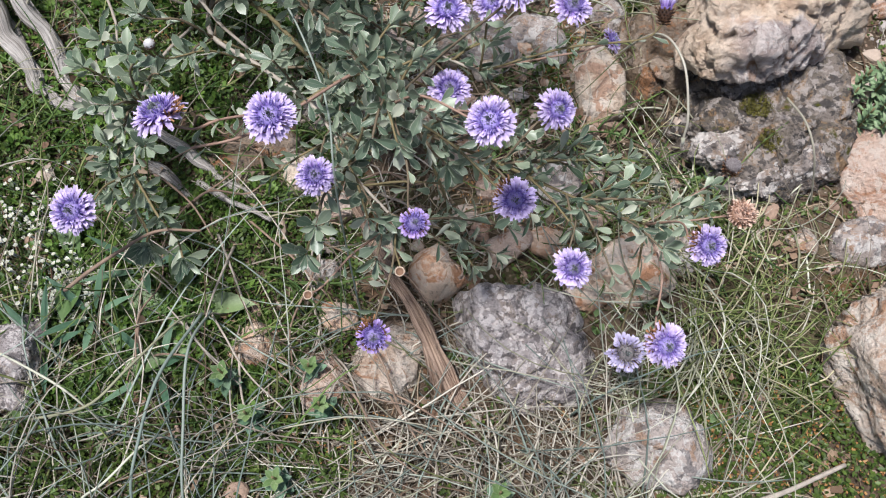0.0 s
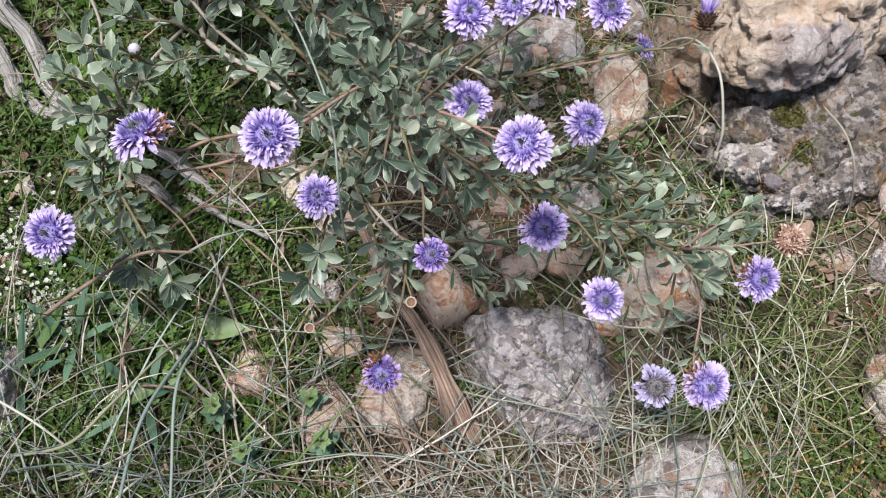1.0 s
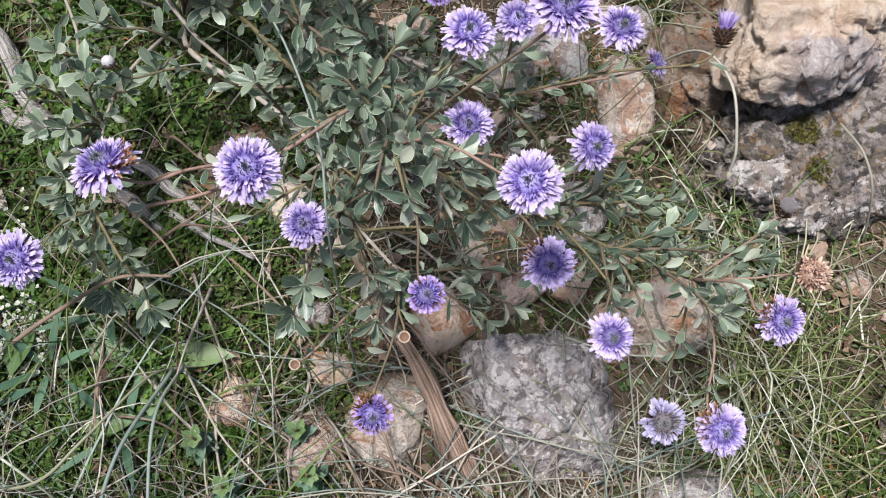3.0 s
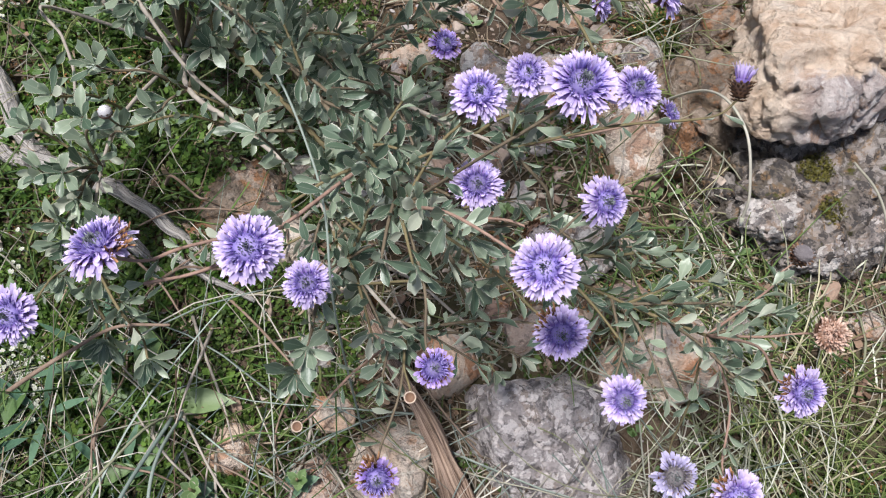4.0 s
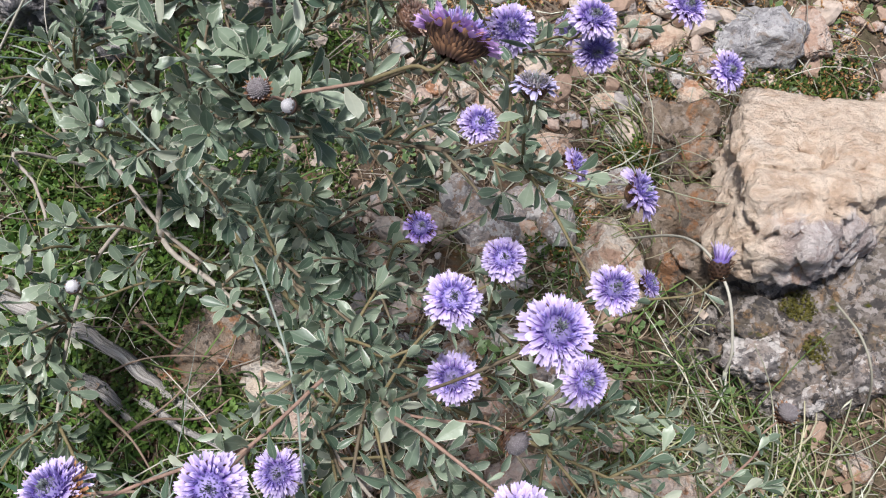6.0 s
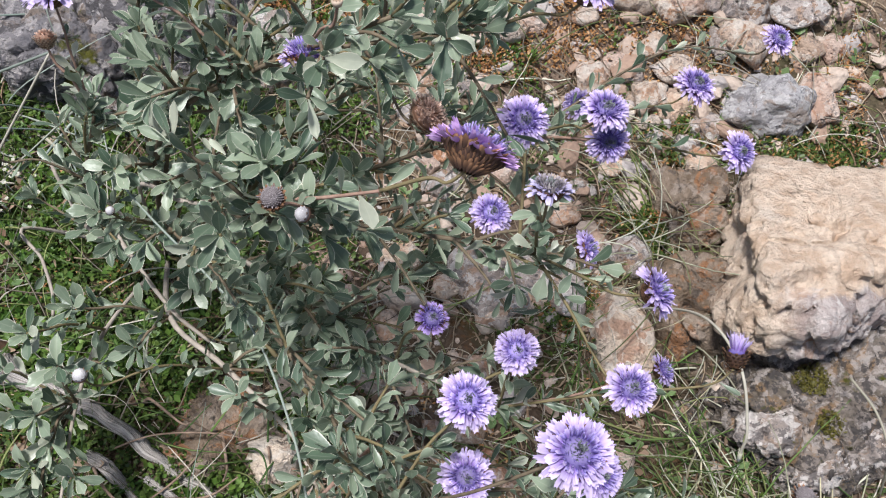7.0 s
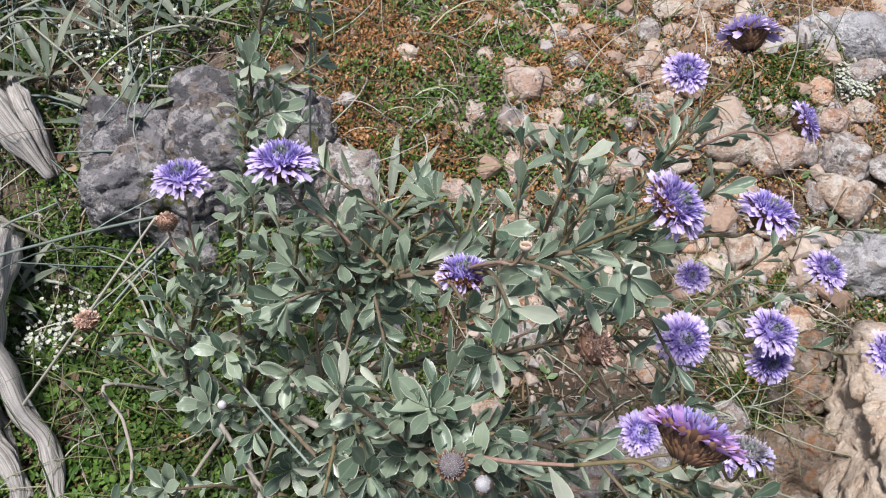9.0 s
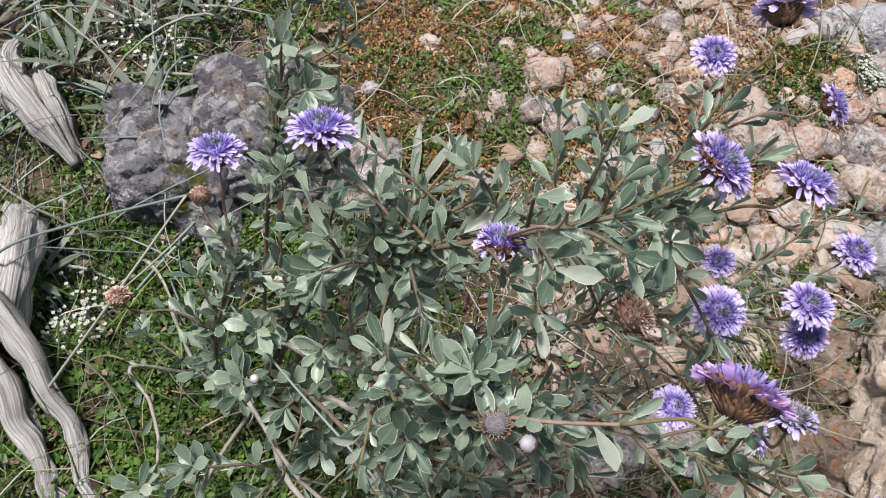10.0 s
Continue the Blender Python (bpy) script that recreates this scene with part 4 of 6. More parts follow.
def threads(g, rnd, count, r0, r1, length, elev0, elev1, thick, base):
    """Thin florets standing up between two radii."""
    for i in range(count):
        k = rnd.random()
        a = rnd.uniform(0, 2 * math.pi)
        e = elev0 + (elev1 - elev0) * k + rnd.uniform(-0.2, 0.2)
        v, f, uv = ray(length * rnd.uniform(0.6, 1.15), thick * rnd.uniform(0.7, 1.3), 0.0, rnd.uniform(-0.25, 0.15), 2)
        m = Matrix.Rotation(a, 4, 'Z') @ Matrix.Translation((r0 + (r1 - r0) * k, 0, base * (1 - k * 0.6))) @ Matrix.Rotation(-e, 4, 'Y') @ Matrix.Rotation(rnd.uniform(-1, 1), 4, 'X')
        g.add(placed(v, m), f, uv)


def head_meshes(kind, seed):
    """The meshes of a head one unit across: green cup with bracts, rays, disc."""
    rnd = random.Random(seed)
    cup, rays, disc, eye = Geo(), Geo(), Geo(), Geo()
    if kind in ("open", "half", "faded", "young", "mauve"):
        dome(cup, 0.24 if kind == "mauve" else 0.20, -0.18)
        bracts(cup, rnd, 0.34 if kind == "mauve" else 0.30, 8, 20, 0.18 if kind == "mauve" else 0.22, 0.22)
        gaps = {"open": 0.03, "mauve": 0.05, "half": 0.35, "faded": 0.30, "young": 0.55}[kind]
        long = {"open": 1.0, "mauve": 1.0, "half": 0.95, "faded": 0.9, "young": 0.92}[kind]
        slim = 0.75 if kind == "mauve" else 0.82
        lift, curl, out = (0.14, -0.10, 0.05) if kind == "mauve" else (0.0, -0.22, 0.0)
        whorl(rays, rnd, 27, 0.23 + out, 0.28 * long - out, 0.108 * slim, -0.04 + lift, 0.00, 0.16, gaps, curl)
        whorl(rays, rnd, 26, 0.22 + out, 0.26 * long - out, 0.100 * slim, 0.20 + lift, 0.02, 0.20, gaps, curl)
        if kind != "faded":
            whorl(rays, rnd, 24, 0.21, 0.215 * long, 0.086, 0.46, 0.05, 0.24, gaps, -0.24)
            whorl(rays, rnd, 22, 0.19, 0.15 * long, 0.056, 0.80, 0.08, 0.30, gaps, -0.2)
            whorl(rays, rnd, 22, 0.20, 0.24 * long, 0.034, 0.45, 0.07, 0.45, 0.1, -0.2)
        dome(disc, 0.23, 0.15)
        threads(disc, rnd, 150, 0.14, 0.25, 0.13, 1.30, 0.75, 0.026, 0.15)
        threads(eye, rnd, 130, 0.01, 0.15, 0.10, 1.5, 1.75, 0.020, 0.16)
    elif kind == "tuft":
        dome(cup, 0.42, -0.7)
        bracts(cup, rnd, 0.5, 6, 13, 0.75, 0.4)
        threads(rays, rnd, 60, 0.05, 0.3, 0.75, 1.5, 1.15, 0.10, 0.1)
        dome(disc, 0.34, 0.2)
    elif kind == "spent":
        dome(cup, 0.42, -0.32)
        bracts(cup, rnd, 0.47, 6, 15, 0.40, 0.3)
        threads(rays, rnd, 190, 0.05, 0.42, 0.18, 1.45, 0.1, 0.06, 0.30)
        dome(disc, 0.42, 0.30)
        knobs(disc, rnd, 60, 0.38, 0.22, 0.03, 0.05)
    elif kind == "bud":
        dome(cup, 0.44, -0.34)
        bracts(cup, rnd, 0.45, 5, 12, 0.42, 0.5)
        threads(rays, rnd, 26, 0.25, 0.44, 0.2, 1.1, 0.5, 0.03, 0.2)
        dome(disc, 0.42, 0.42)
        knobs(disc, rnd, 150, 0.42, 0.42, 0.028, 0.0)
    elif kind == "button":
        dome(cup, 0.5, -0.4)
        bracts(cup, rnd, 0.5, 2, 8, 0.4, 0.1)
        dome(disc, 0.48, 0.55)
        knobs(disc, rnd, 60, 0.46, 0.52, 0.028, 0.0)
    else:
        bowl(cup)
        bracts(cup, rnd, 0.5, 2, 9, 0.35, 0.0)
    mats = {"open": (M_BRACT, M_RAY, M_DISC), "mauve": (M_BRACT, M_RAY_PINK, M_DISC), "half": (M_BRACT, M_RAY, M_DISC), "faded": (M_BRACT, M_RAY_FADED, M_DISC), "young": (M_BRACT, M_RAY_PALE, M_DISC_GREY),
            "tuft": (M_BRACT, M_RAY, M_DISC), "spent": (M_CUP, M_DRY, M_DRY), "bud": (M_BRACT, M_DISC_GREY, M_DISC_GREY), "button": (M_BRACT, M_BUD, M_BUD), "cup": (M_CUP, M_CUP, M_BRACT)}[kind]
    return [g.mesh(nm, mt) if g.n else None for g, nm, mt in ((cup, "cup", mats[0]), (rays, "rays", mats[1]), (disc, "disc", mats[2]), (eye, "eye", M_EYE))]


HEADS = {}
M_WITHERED = petal_material("withered_floret", (0.12, 0.055, 0.025), (0.38, 0.20, 0.10), 0.6, 1.3, 0.1)
SPOTS = []
M_EYE = petal_material("eye_bud", (0.11, 0.12, 0.12), (0.36, 0.39, 0.38), 0.6, 1.4)
HEAD_WORDS = {"mauve": "mauve flower head above brown bracts", "open": "violet globe flower head in full bloom", "half": "small half-open violet flower head", "faded": "purple flower head losing its florets",
              "young": "pale lilac flower head with a grey disc", "tuft": "closed scaly head with a violet tuft", "spent": "dried brown seed head", "bud": "grey unopened flower bud",
              "button": "small pale round bud", "cup": "empty dry seed cup"}
HR = random.Random(3)


def head(kind, at, face, across, dry=None):
    across *= 0.75 if kind == "cup" else 1
    SPOTS.append((Vector(at), Vector(face).normalized(), across))
    pick = (kind, HR.randrange(4 if kind == "open" else 2))
    if pick not in HEADS:
        HEADS[pick] = head_meshes(kind, 31 * len(HEADS) + 7)
    cup, rays, disc, eye = HEADS[pick]
    n = Vector(face).normalized()
    m = Matrix.Translation(at) @ n.to_track_quat('Z', 'Y').to_matrix().to_4x4() @ Matrix.Rotation(HR.uniform(0, 6.28), 4, 'Z') @ Matrix.Scale(across, 4)
    ob = part("flower_head", cup, shrub, HEAD_WORDS[kind], m)
    if rays:
        part("floret_ring", rays, ob)
    if disc:
        part("disc", disc, ob)
    if eye:
        part("eye", eye, ob, "grey-green eye")
    if dry:
        if "withered" not in HEADS:
            g, r = Geo(), random.Random(8)
            for k in range(44):
                v, f, uv = ray(r.uniform(0.09, 0.2), r.uniform(0.03, 0.06), 0.0, r.uniform(-0.4, 0.3), 2)
                g.add(placed(v, Matrix.Rotation(r.gauss(0, 0.38), 4, 'Z') @ Matrix.Translation((r.uniform(0.26, 0.42), 0, r.uniform(-0.04, 0.07))) @ Matrix.Rotation(-r.uniform(0.1, 1.3), 4, 'Y') @ Matrix.Rotation(r.uniform(-1, 1), 4, 'X')), f, uv)
            HEADS["withered"] = g.mesh("withered_tuft", M_WITHERED)
        away = m.to_3x3().inverted() @ Vector(dry)
        part("withered_tuft", HEADS["withered"], ob, "withered orange-brown florets", Matrix.Rotation(math.atan2(away.y, away.x), 4, 'Z'))
    low = {"open": 0.22, "mauve": 0.2, "half": 0.2, "faded": 0.2, "young": 0.2, "tuft": 0.7, "spent": 0.3, "bud": 0.34, "button": 0.35, "cup": 0.35}[kind] * across
    back = Vector(at) - n * low
    way = n * 0.6 + Vector((at[0] + 0.10, at[1] - 0.33, 0.10)) * 1.5 + Vector((0, 0, 0.2))
    red = HR.random()
    branch_to(back, n * 0.7 + way.normalized() * 0.5, 0.0006, 0.00042, M_STEM_RED if red < 0.35 else (M_STEM if red < 0.7 else M_STEM_GREEN), 0.06, 0.0062, 0.95, 0.65, 0, "", 0.3)


head('open', (-0.058, 0.156, 0.220), (-0.01, -0.23, 0.97), 0.0193)
head('open', (-0.095, 0.154, 0.225), (-0.31, 0.31, 0.90), 0.0198, (1.0, -0.1, 0.0))
head('open', (-0.055, 0.177, 0.134), (-0.01, -0.28, 0.96), 0.0190)
head('open', (-0.174, 0.173, 0.106), (0.00, -0.33, 0.94), 0.0236)
head('open', (0.004, 0.215, 0.201), (0.11, -0.07, 0.99), 0.0185)
head('open', (0.023, 0.243, 0.170), (-0.01, -0.18, 0.98), 0.0165)
head('open', (0.026, 0.185, 0.254), (0.09, -0.01, 1.00), 0.0190)
head('open', (0.054, 0.220, 0.197), (0.14, -0.06, 0.99), 0.0171)
head('half', (0.083, 0.250, 0.132), (0.78, 0.10, 0.62), 0.0136)
head('faded', (-0.006, 0.255, 0.170), (0.18, -0.06, 0.98), 0.0136)
head('open', (0.005, 0.201, 0.167), (-0.01, -0.28, 0.96), 0.0183)
head('open', (0.054, 0.209, 0.137), (0.40, -0.34, 0.85), 0.0202)
head('open', (0.018, 0.146, 0.233), (-0.26, -0.27, 0.93), 0.0176)
head('bud', (0.023, 0.177, 0.181), (0.53, -0.76, 0.38), 0.0090)
head('open', (0.031, 0.149, 0.167), (-0.01, -0.46, 0.89), 0.0181, (-0.7, 0.6, 0.0))
head('open', (0.060, 0.139, 0.117), (0.19, -0.36, 0.91), 0.0192)
head('faded', (-0.009, 0.136, 0.173), (0.09, -0.18, 0.98), 0.0139)
head('faded', (-0.030, 0.113, 0.098), (0.09, -0.46, 0.88), 0.0181, (-0.5, 0.8, 0.0))
head('young', (0.098, 0.123, 0.035), (-0.01, -0.37, 0.93), 0.0228)
head('open', (0.101, 0.106, 0.107), (0.09, -0.46, 0.88), 0.0207, (-0.8, 0.6, 0.0))
head('open', (0.109, 0.133, 0.157), (0.19, -0.45, 0.87), 0.0174, (-0.9, 0.4, 0.0))
head('spent', (0.136, 0.162, 0.125), (0.09, -0.28, 0.96), 0.0130)
head('tuft', (0.102, 0.246, 0.161), (0.09, 0.81, 0.59), 0.0086)
head('bud', (0.156, 0.216, 0.067), (0.24, 0.30, 0.92), 0.0103)
head('button', (-0.138, 0.247, 0.134), (-0.01, 0.32, 0.95), 0.0058)
head('cup', (-0.018, 0.142, 0.105), (-0.01, -0.18, 0.98), 0.0065)
head('cup', (-0.060, 0.131, 0.104), (-0.01, -0.18, 0.98), 0.0060)
head('mauve', (0.003, 0.252, 0.276), (0.39, 0.81, 0.43), 0.0243)
head('open', (0.025, 0.312, 0.208), (0.09, -0.36, 0.93), 0.0189)
head('open', (0.053, 0.315, 0.210), (0.19, 0.04, 0.98), 0.0181)
head('open', (0.056, 0.311, 0.197), (0.09, -0.65, 0.75), 0.0163)
head('open', (0.069, 0.406, 0.095), (-0.23, -0.29, 0.93), 0.0172)
head('open', (0.117, 0.391, 0.129), (0.29, 0.04, 0.96), 0.0214)
head('open', (0.124, 0.343, 0.145), (0.39, -0.36, 0.85), 0.0184)
head('open', (0.170, 0.435, 0.111), (0.41, -0.14, 0.90), 0.0184)
head('open', (0.001, 0.303, 0.291), (0.59, 0.04, 0.81), 0.0189, (-0.8, -0.3, -0.2))
head('open', (0.043, 0.335, 0.246), (0.33, 0.38, 0.87), 0.0207)
head('half', (-0.0455, 0.3145, 0.2375), (0.04, 0.47, 0.88), 0.0190, (-0.2, -0.9, 0.1))
head('spent', (-0.008, 0.296, 0.231), (0.56, 0.06, 0.83), 0.0125)
head('young', (0.026, 0.261, 0.245), (0.09, 0.57, 0.82), 0.0148)
head('open', (0.015, 0.291, 0.181), (0.18, -0.11, 0.98), 0.0162)
head('open', (0.058, 0.302, 0.134), (0.85, 0.07, 0.52), 0.0174)
head('open', (0.061, 0.245, 0.213), (0.78, 0.06, 0.62), 0.0174)
head('cup', (-0.032, 0.300, 0.276), (-0.02, 0.47, 0.88), 0.0043)
head('bud', (-0.048, 0.251, 0.256), (-0.02, -0.06, 1.00), 0.0068)
head('button', (-0.040, 0.248, 0.253), (-0.70, -0.15, 0.70), 0.0045)
head('open', (-0.141, 0.360, 0.217), (-0.04, 0.37, 0.93), 0.0213)
head('open', (-0.099, 0.338, 0.256), (-0.04, 0.44, 0.90), 0.0218)
head('open', (0.046, 0.404, 0.251), (-0.10, 0.87, 0.48), 0.0221)
head('open', (0.053, 0.465, 0.172), (-0.01, -0.26, 0.97), 0.0213)
head('open', (0.104, 0.444, 0.166), (0.82, 0.07, 0.57), 0.0210)
head('spent', (-0.149, 0.355, 0.198), (-0.04, 0.62, 0.79), 0.0080)
head('spent', (-0.187, 0.338, 0.153), (-0.03, 0.20, 0.98), 0.0091)
head('button', (-0.127, 0.302, 0.163), (-0.02, -0.03, 1.00), 0.0036)

# ---- leafy shoots without flowers ----
def shoot(tip, size=1.0, tuft=8):
    tip = Vector(tip)
    out = (tip - ROOT)
    out.z = abs(out.z) * 0.6 + 0.04
    branch_to(tip, out.normalized() + Vector((LR.uniform(-.3, .3), LR.uniform(-.3, .3), 0.5)), 0.0008, 0.0005, M_STEM if LR.random() < 0.6 else M_STEM_GREEN, 0.15, 0.0055, size, size * 1.05, tuft, "", 0.45)


for tip in ((-0.054, 0.238, 0.113), (-0.033, 0.260, 0.124), (-0.034, 0.200, 0.113), (-0.054, 0.154, 0.130), (-0.062, 0.151, 0.104), (0.004, 0.167, 0.164),
            (-0.180, 0.222, 0.060), (-0.158, 0.179, 0.044), (-0.132, 0.303, 0.161), (-0.053, 0.269, 0.246), (-0.110, 0.308, 0.099)):
    shoot(tip)
for tip in ((-0.075, 0.278, 0.092), (-0.040, 0.262, 0.119), (-0.051, 0.294, 0.123), (-0.019, 0.271, 0.088), (-0.032, 0.238, 0.113), (-0.052, 0.233, 0.111),
            (-0.032, 0.207, 0.136), (-0.004, 0.198, 0.164), (-0.163, 0.390, 0.119), (-0.084, 0.329, 0.218), (-0.060, 0.269, 0.243)):
    shoot(tip)
for tip in ((-0.092, 0.304, 0.110), (-0.108, 0.323, 0.197), (-0.076, 0.307, 0.112), (-0.049, 0.324, 0.228), (-0.130, 0.392, 0.165), (-0.102, 0.353, 0.197),
            (-0.038, 0.330, 0.145), (-0.203, 0.364, 0.071), (-0.131, 0.325, 0.157), (-0.119, 0.330, 0.092), (-0.096, 0.286, 0.063), (-0.007, 0.290, 0.146)):
    shoot(tip)
for tip in ((-0.160, 0.262, 0.105), (-0.192, 0.268, 0.085), (-0.180, 0.230, 0.065), (-0.178, 0.250, 0.075), (-0.158, 0.180, 0.048), (-0.136, 0.170, 0.052), (-0.150, 0.195, 0.055), (-0.175, 0.205, 0.062),
            (-0.185, 0.285, 0.085), (-0.160, 0.290, 0.102), (-0.190, 0.252, 0.072), (-0.172, 0.240, 0.070), (-0.140, 0.282, 0.075), (-0.110, 0.300, 0.102)):
    shoot(tip, 1.1, 7)
for tip in ((0.030, 0.172, 0.052), (0.036, 0.184, 0.064), (0.018, 0.166, 0.050), (0.060, 0.190, 0.075), (0.085, 0.205, 0.085), (0.105, 0.195, 0.090), (0.120, 0.185, 0.085), (0.072, 0.206, 0.100), (0.095, 0.208, 0.092), (0.128, 0.178, 0.098), (0.050, 0.212, 0.090)):
    shoot(tip, 0.95, 6)
for k in range(232):
    q, t = LR.choice(runs)
    d = (t * LR.uniform(0.2, 1.0) + Vector((LR.gauss(0.1, 0.55), LR.gauss(-0.05, 0.55), LR.gauss(0.25, 0.4)))).normalized()
    tip = q + d * LR.uniform(0.016, 0.045)
    if tip.z > ground_z(tip.x, tip.y) + 0.02 and tip.x < 0.10 and tip.z < 0.275 and not (tip.y < 0.16 and tip.x < -0.075) and not (tip.x < -0.09 and tip.y < 0.31 and LR.random() < 0.75):
        path = smooth_path([q, q.lerp(tip, 0.5) + Vector((0, 0, 0.003)), tip], 4)
        stem(path, 0.0007, 0.0005, M_STEM if LR.random() < 0.6 else M_STEM_GREEN)
        leafy(path, 0.1, 0.0047, LR.uniform(0.75, 1.0), LR.uniform(0.85, 1.1), LR.randint(3, 6), 62, 0.3)



def clear(m):
    """Whether a leaf leaves room for the flower heads."""
    p = m @ Vector((0.006, 0, 0))
    if p.z < 0.15 and math.hypot(p.x + 0.003 + 0.2 * p.z, p.y - 0.188 - 0.04 * p.z) < 0.016:
        return False
    for c, n, w in SPOTS:
        d = p - c
        up = d.dot(n)
        if d.length < 0.62 * w + 0.003 or 0 < up < 0.03 and (d - n * up).length < 0.5 * w or 0 < d.z < 0.06 and math.hypot(d.x, d.y + 0.4 * d.z) < 0.5 * w:
            return False
    return True


leaves = [l for l in leaves if clear(l[1])]
leaves.sort(key=lambda l: -l[1].translation.z)
LEAF_MESHES = []
for sh in LEAF_SHAPES:
    g = Geo()
    g.add(*sh)
    LEAF_MESHES.append(g.mesh("leaf", M_LEAF))
for k, m in leaves[:300]:
    part("leaf", LEAF_MESHES[k], shrub, "", m)
g = Geo()
for k, m in leaves[300:]:
    v, f, uv = LEAF_SHAPES[k]
    g.add(placed(v, m), f, uv)
part("foliage", g.mesh("foliage", M_LEAF), shrub, "small grey-green leaves with pale margins", None, "stuff")


# ---- weathered wood and sticks ----
def wood(name, label, category, pieces, mat, sides=22, ribs=0.5, bumps=0.2):
    g = Geo()
    for k, (pts, r0, r1) in enumerate(pieces):
        tube(g, smooth_path(pts, 10), r0, r1, sides, bumps, k * 3.1 + len(name), ribs)
    return thing(name, label, category, data=g.mesh(name, mat))


deadwood = thing("dead_branch", "silver-grey weathered dead branch lying on moss", "branch")
for pts, r0, r1 in (
    (((-0.318, 0.392, 0.034), (-0.297, 0.364, 0.028), (-0.278, 0.340, 0.016), (-0.262, 0.317, 0.008), (-0.250, 0.302, 0.003), (-0.228, 0.292, 0.003)), 0.0074, 0.0028),
    (((-0.232, 0.296, 0.006), (-0.205, 0.286, 0.007), (-0.181, 0.275, 0.007), (-0.160, 0.262, 0.006), (-0.142, 0.249, 0.003), (-0.120, 0.236, -0.004), (-0.100, 0.214, -0.014)), 0.0036, 0.0022),
    (((-0.322, 0.412, 0.042), (-0.291, 0.385, 0.042), (-0.272, 0.363, 0.032), (-0.251, 0.339, 0.015), (-0.240, 0.313, 0.006), (-0.222, 0.293, 0.004)), 0.0072, 0.0028),
    (((-0.320, 0.385, 0.012), (-0.290, 0.362, 0.014), (-0.266, 0.326, 0.004)), 0.0040, 0.0024),
    (((-0.180, 0.254, 0.002), (-0.155, 0.234, -0.003), (-0.126, 0.203, -0.016)), 0.0034, 0.0020),
    (((-0.150, 0.240, 0.000), (-0.128, 0.226, 0.006), (-0.100, 0.215, 0.004)), 0.0020, 0.0012),
):
    g = Geo()
    pts = [Vector(c) + Vector((LR.uniform(-.002, .002), LR.uniform(-.002, .002), LR.uniform(-.001, .001))) for c in smooth_path(pts, 2)]
    tube(g, smooth_path(pts, 5), r0, r1, 22, 0.5, r0 * 900, 0.6)
    part("strand", g.mesh("strand", M_WOOD), deadwood)
wood("dead_stump", "silver-grey curled stub of weathered wood", "branch", (
    (((-0.315, 0.465, 0.015), (-0.300, 0.440, 0.036), (-0.296, 0.412, 0.036), (-0.300, 0.385, 0.018)), 0.012, 0.010),
), M_WOOD)
splinter = thing("wood_splinter", "grey weathered wood splinter standing in grass", "branch")
for pts, r0, r1, swell in (
    (((-0.284, 0.494, 0.034), (-0.303, 0.512, 0.052), (-0.322, 0.532, 0.062), (-0.331, 0.551, 0.064), (-0.329, 0.571, 0.062)), 0.0030, 0.0008, 0.0068),
    (((-0.284, 0.498, 0.030), (-0.296, 0.518, 0.050), (-0.309, 0.538, 0.058), (-0.318, 0.556, 0.058)), 0.0026, 0.0008, 0.0042),
):
    g = Geo()
    tube(g, smooth_path(pts, 10), r0, r1, 26, 0.3, swell * 700, 0.8, swell)
    part("strand", g.mesh("strand", M_WOOD), splinter)
wood("dry_stick", "brown dry stick leaning against a rock", "stick", (
    (((-0.060, 0.240, 0.002), (-0.042, 0.202, 0.012), (-0.028, 0.176, 0.011), (-0.012, 0.152, 0.006), (0.002, 0.124, -0.006), (0.013, 0.104, -0.022)), 0.0018, 0.0044),
    (((-0.016, 0.158, 0.004), (-0.008, 0.138, -0.001), (-0.002, 0.118, -0.014), (0.002, 0.106, -0.026)), 0.0016, 0.0030),
), M_BROWNWOOD, 24, 1.0, 0.35)
wood("dry_stick", "thin pale curved stick on moss", "stick", (
    (((0.115, 0.046, -0.018), (0.150, 0.048, -0.012), (0.182, 0.055, -0.010), (0.225, 0.072, -0.014)), 0.0017, 0.0012),
), M_WOODY, 10, 0.3)
for k in range(46):
    x, y = LR.uniform(-0.19, -0.03), LR.uniform(0.12, 0.29)
    a = LR.gauss(-0.9, 0.6)
    l = LR.uniform(0.03, 0.085)
    z = ground_z(x, y)
    w = tuple((x + l * s * math.cos(a + LR.uniform(-.12, .12)), y + l * s * math.sin(a + LR.uniform(-.12, .12)), z + LR.uniform(0.003, 0.03) * (s > 0) + 0.001) for s in (0, 0.35, 0.7, 1.0))
    ob = wood("twig", "thin dead grey-brown twig under the shrub", "twig", ((w, LR.uniform(0.0005, 0.0011), 0.0004),), M_STICK if LR.random() < 0.5 else M_WOODY, 6, 0.2)
    tagged(ob, group="dead twigs under the shrub")


# ---- grass ----
def blade(g, rnd, at, heading, length, rise, droop, thick, wander=0.5):
    """One thin blade that rises, arches over and wanders."""
    p = Vector(at)
    path = [p.copy()]
    h, e = heading, rise
    n = 8
    side = rnd.uniform(-wander, wander)
    for i in range(n):
        p = p + Vector((math.cos(h) * math.cos(e), math.sin(h) * math.cos(e), math.sin(e))) * (length / n)
        floor = ground_z(p.x, p.y) + 0.001
        if p.z < floor:
            p.z = floor
            e = max(e, 0.05)
        path.append(p.copy())
        h += side * 2 / n + rnd.uniform(-0.12, 0.12)
        e -= droop * 2 / n
    tube(g, path, thick, thick * 0.35, 3)


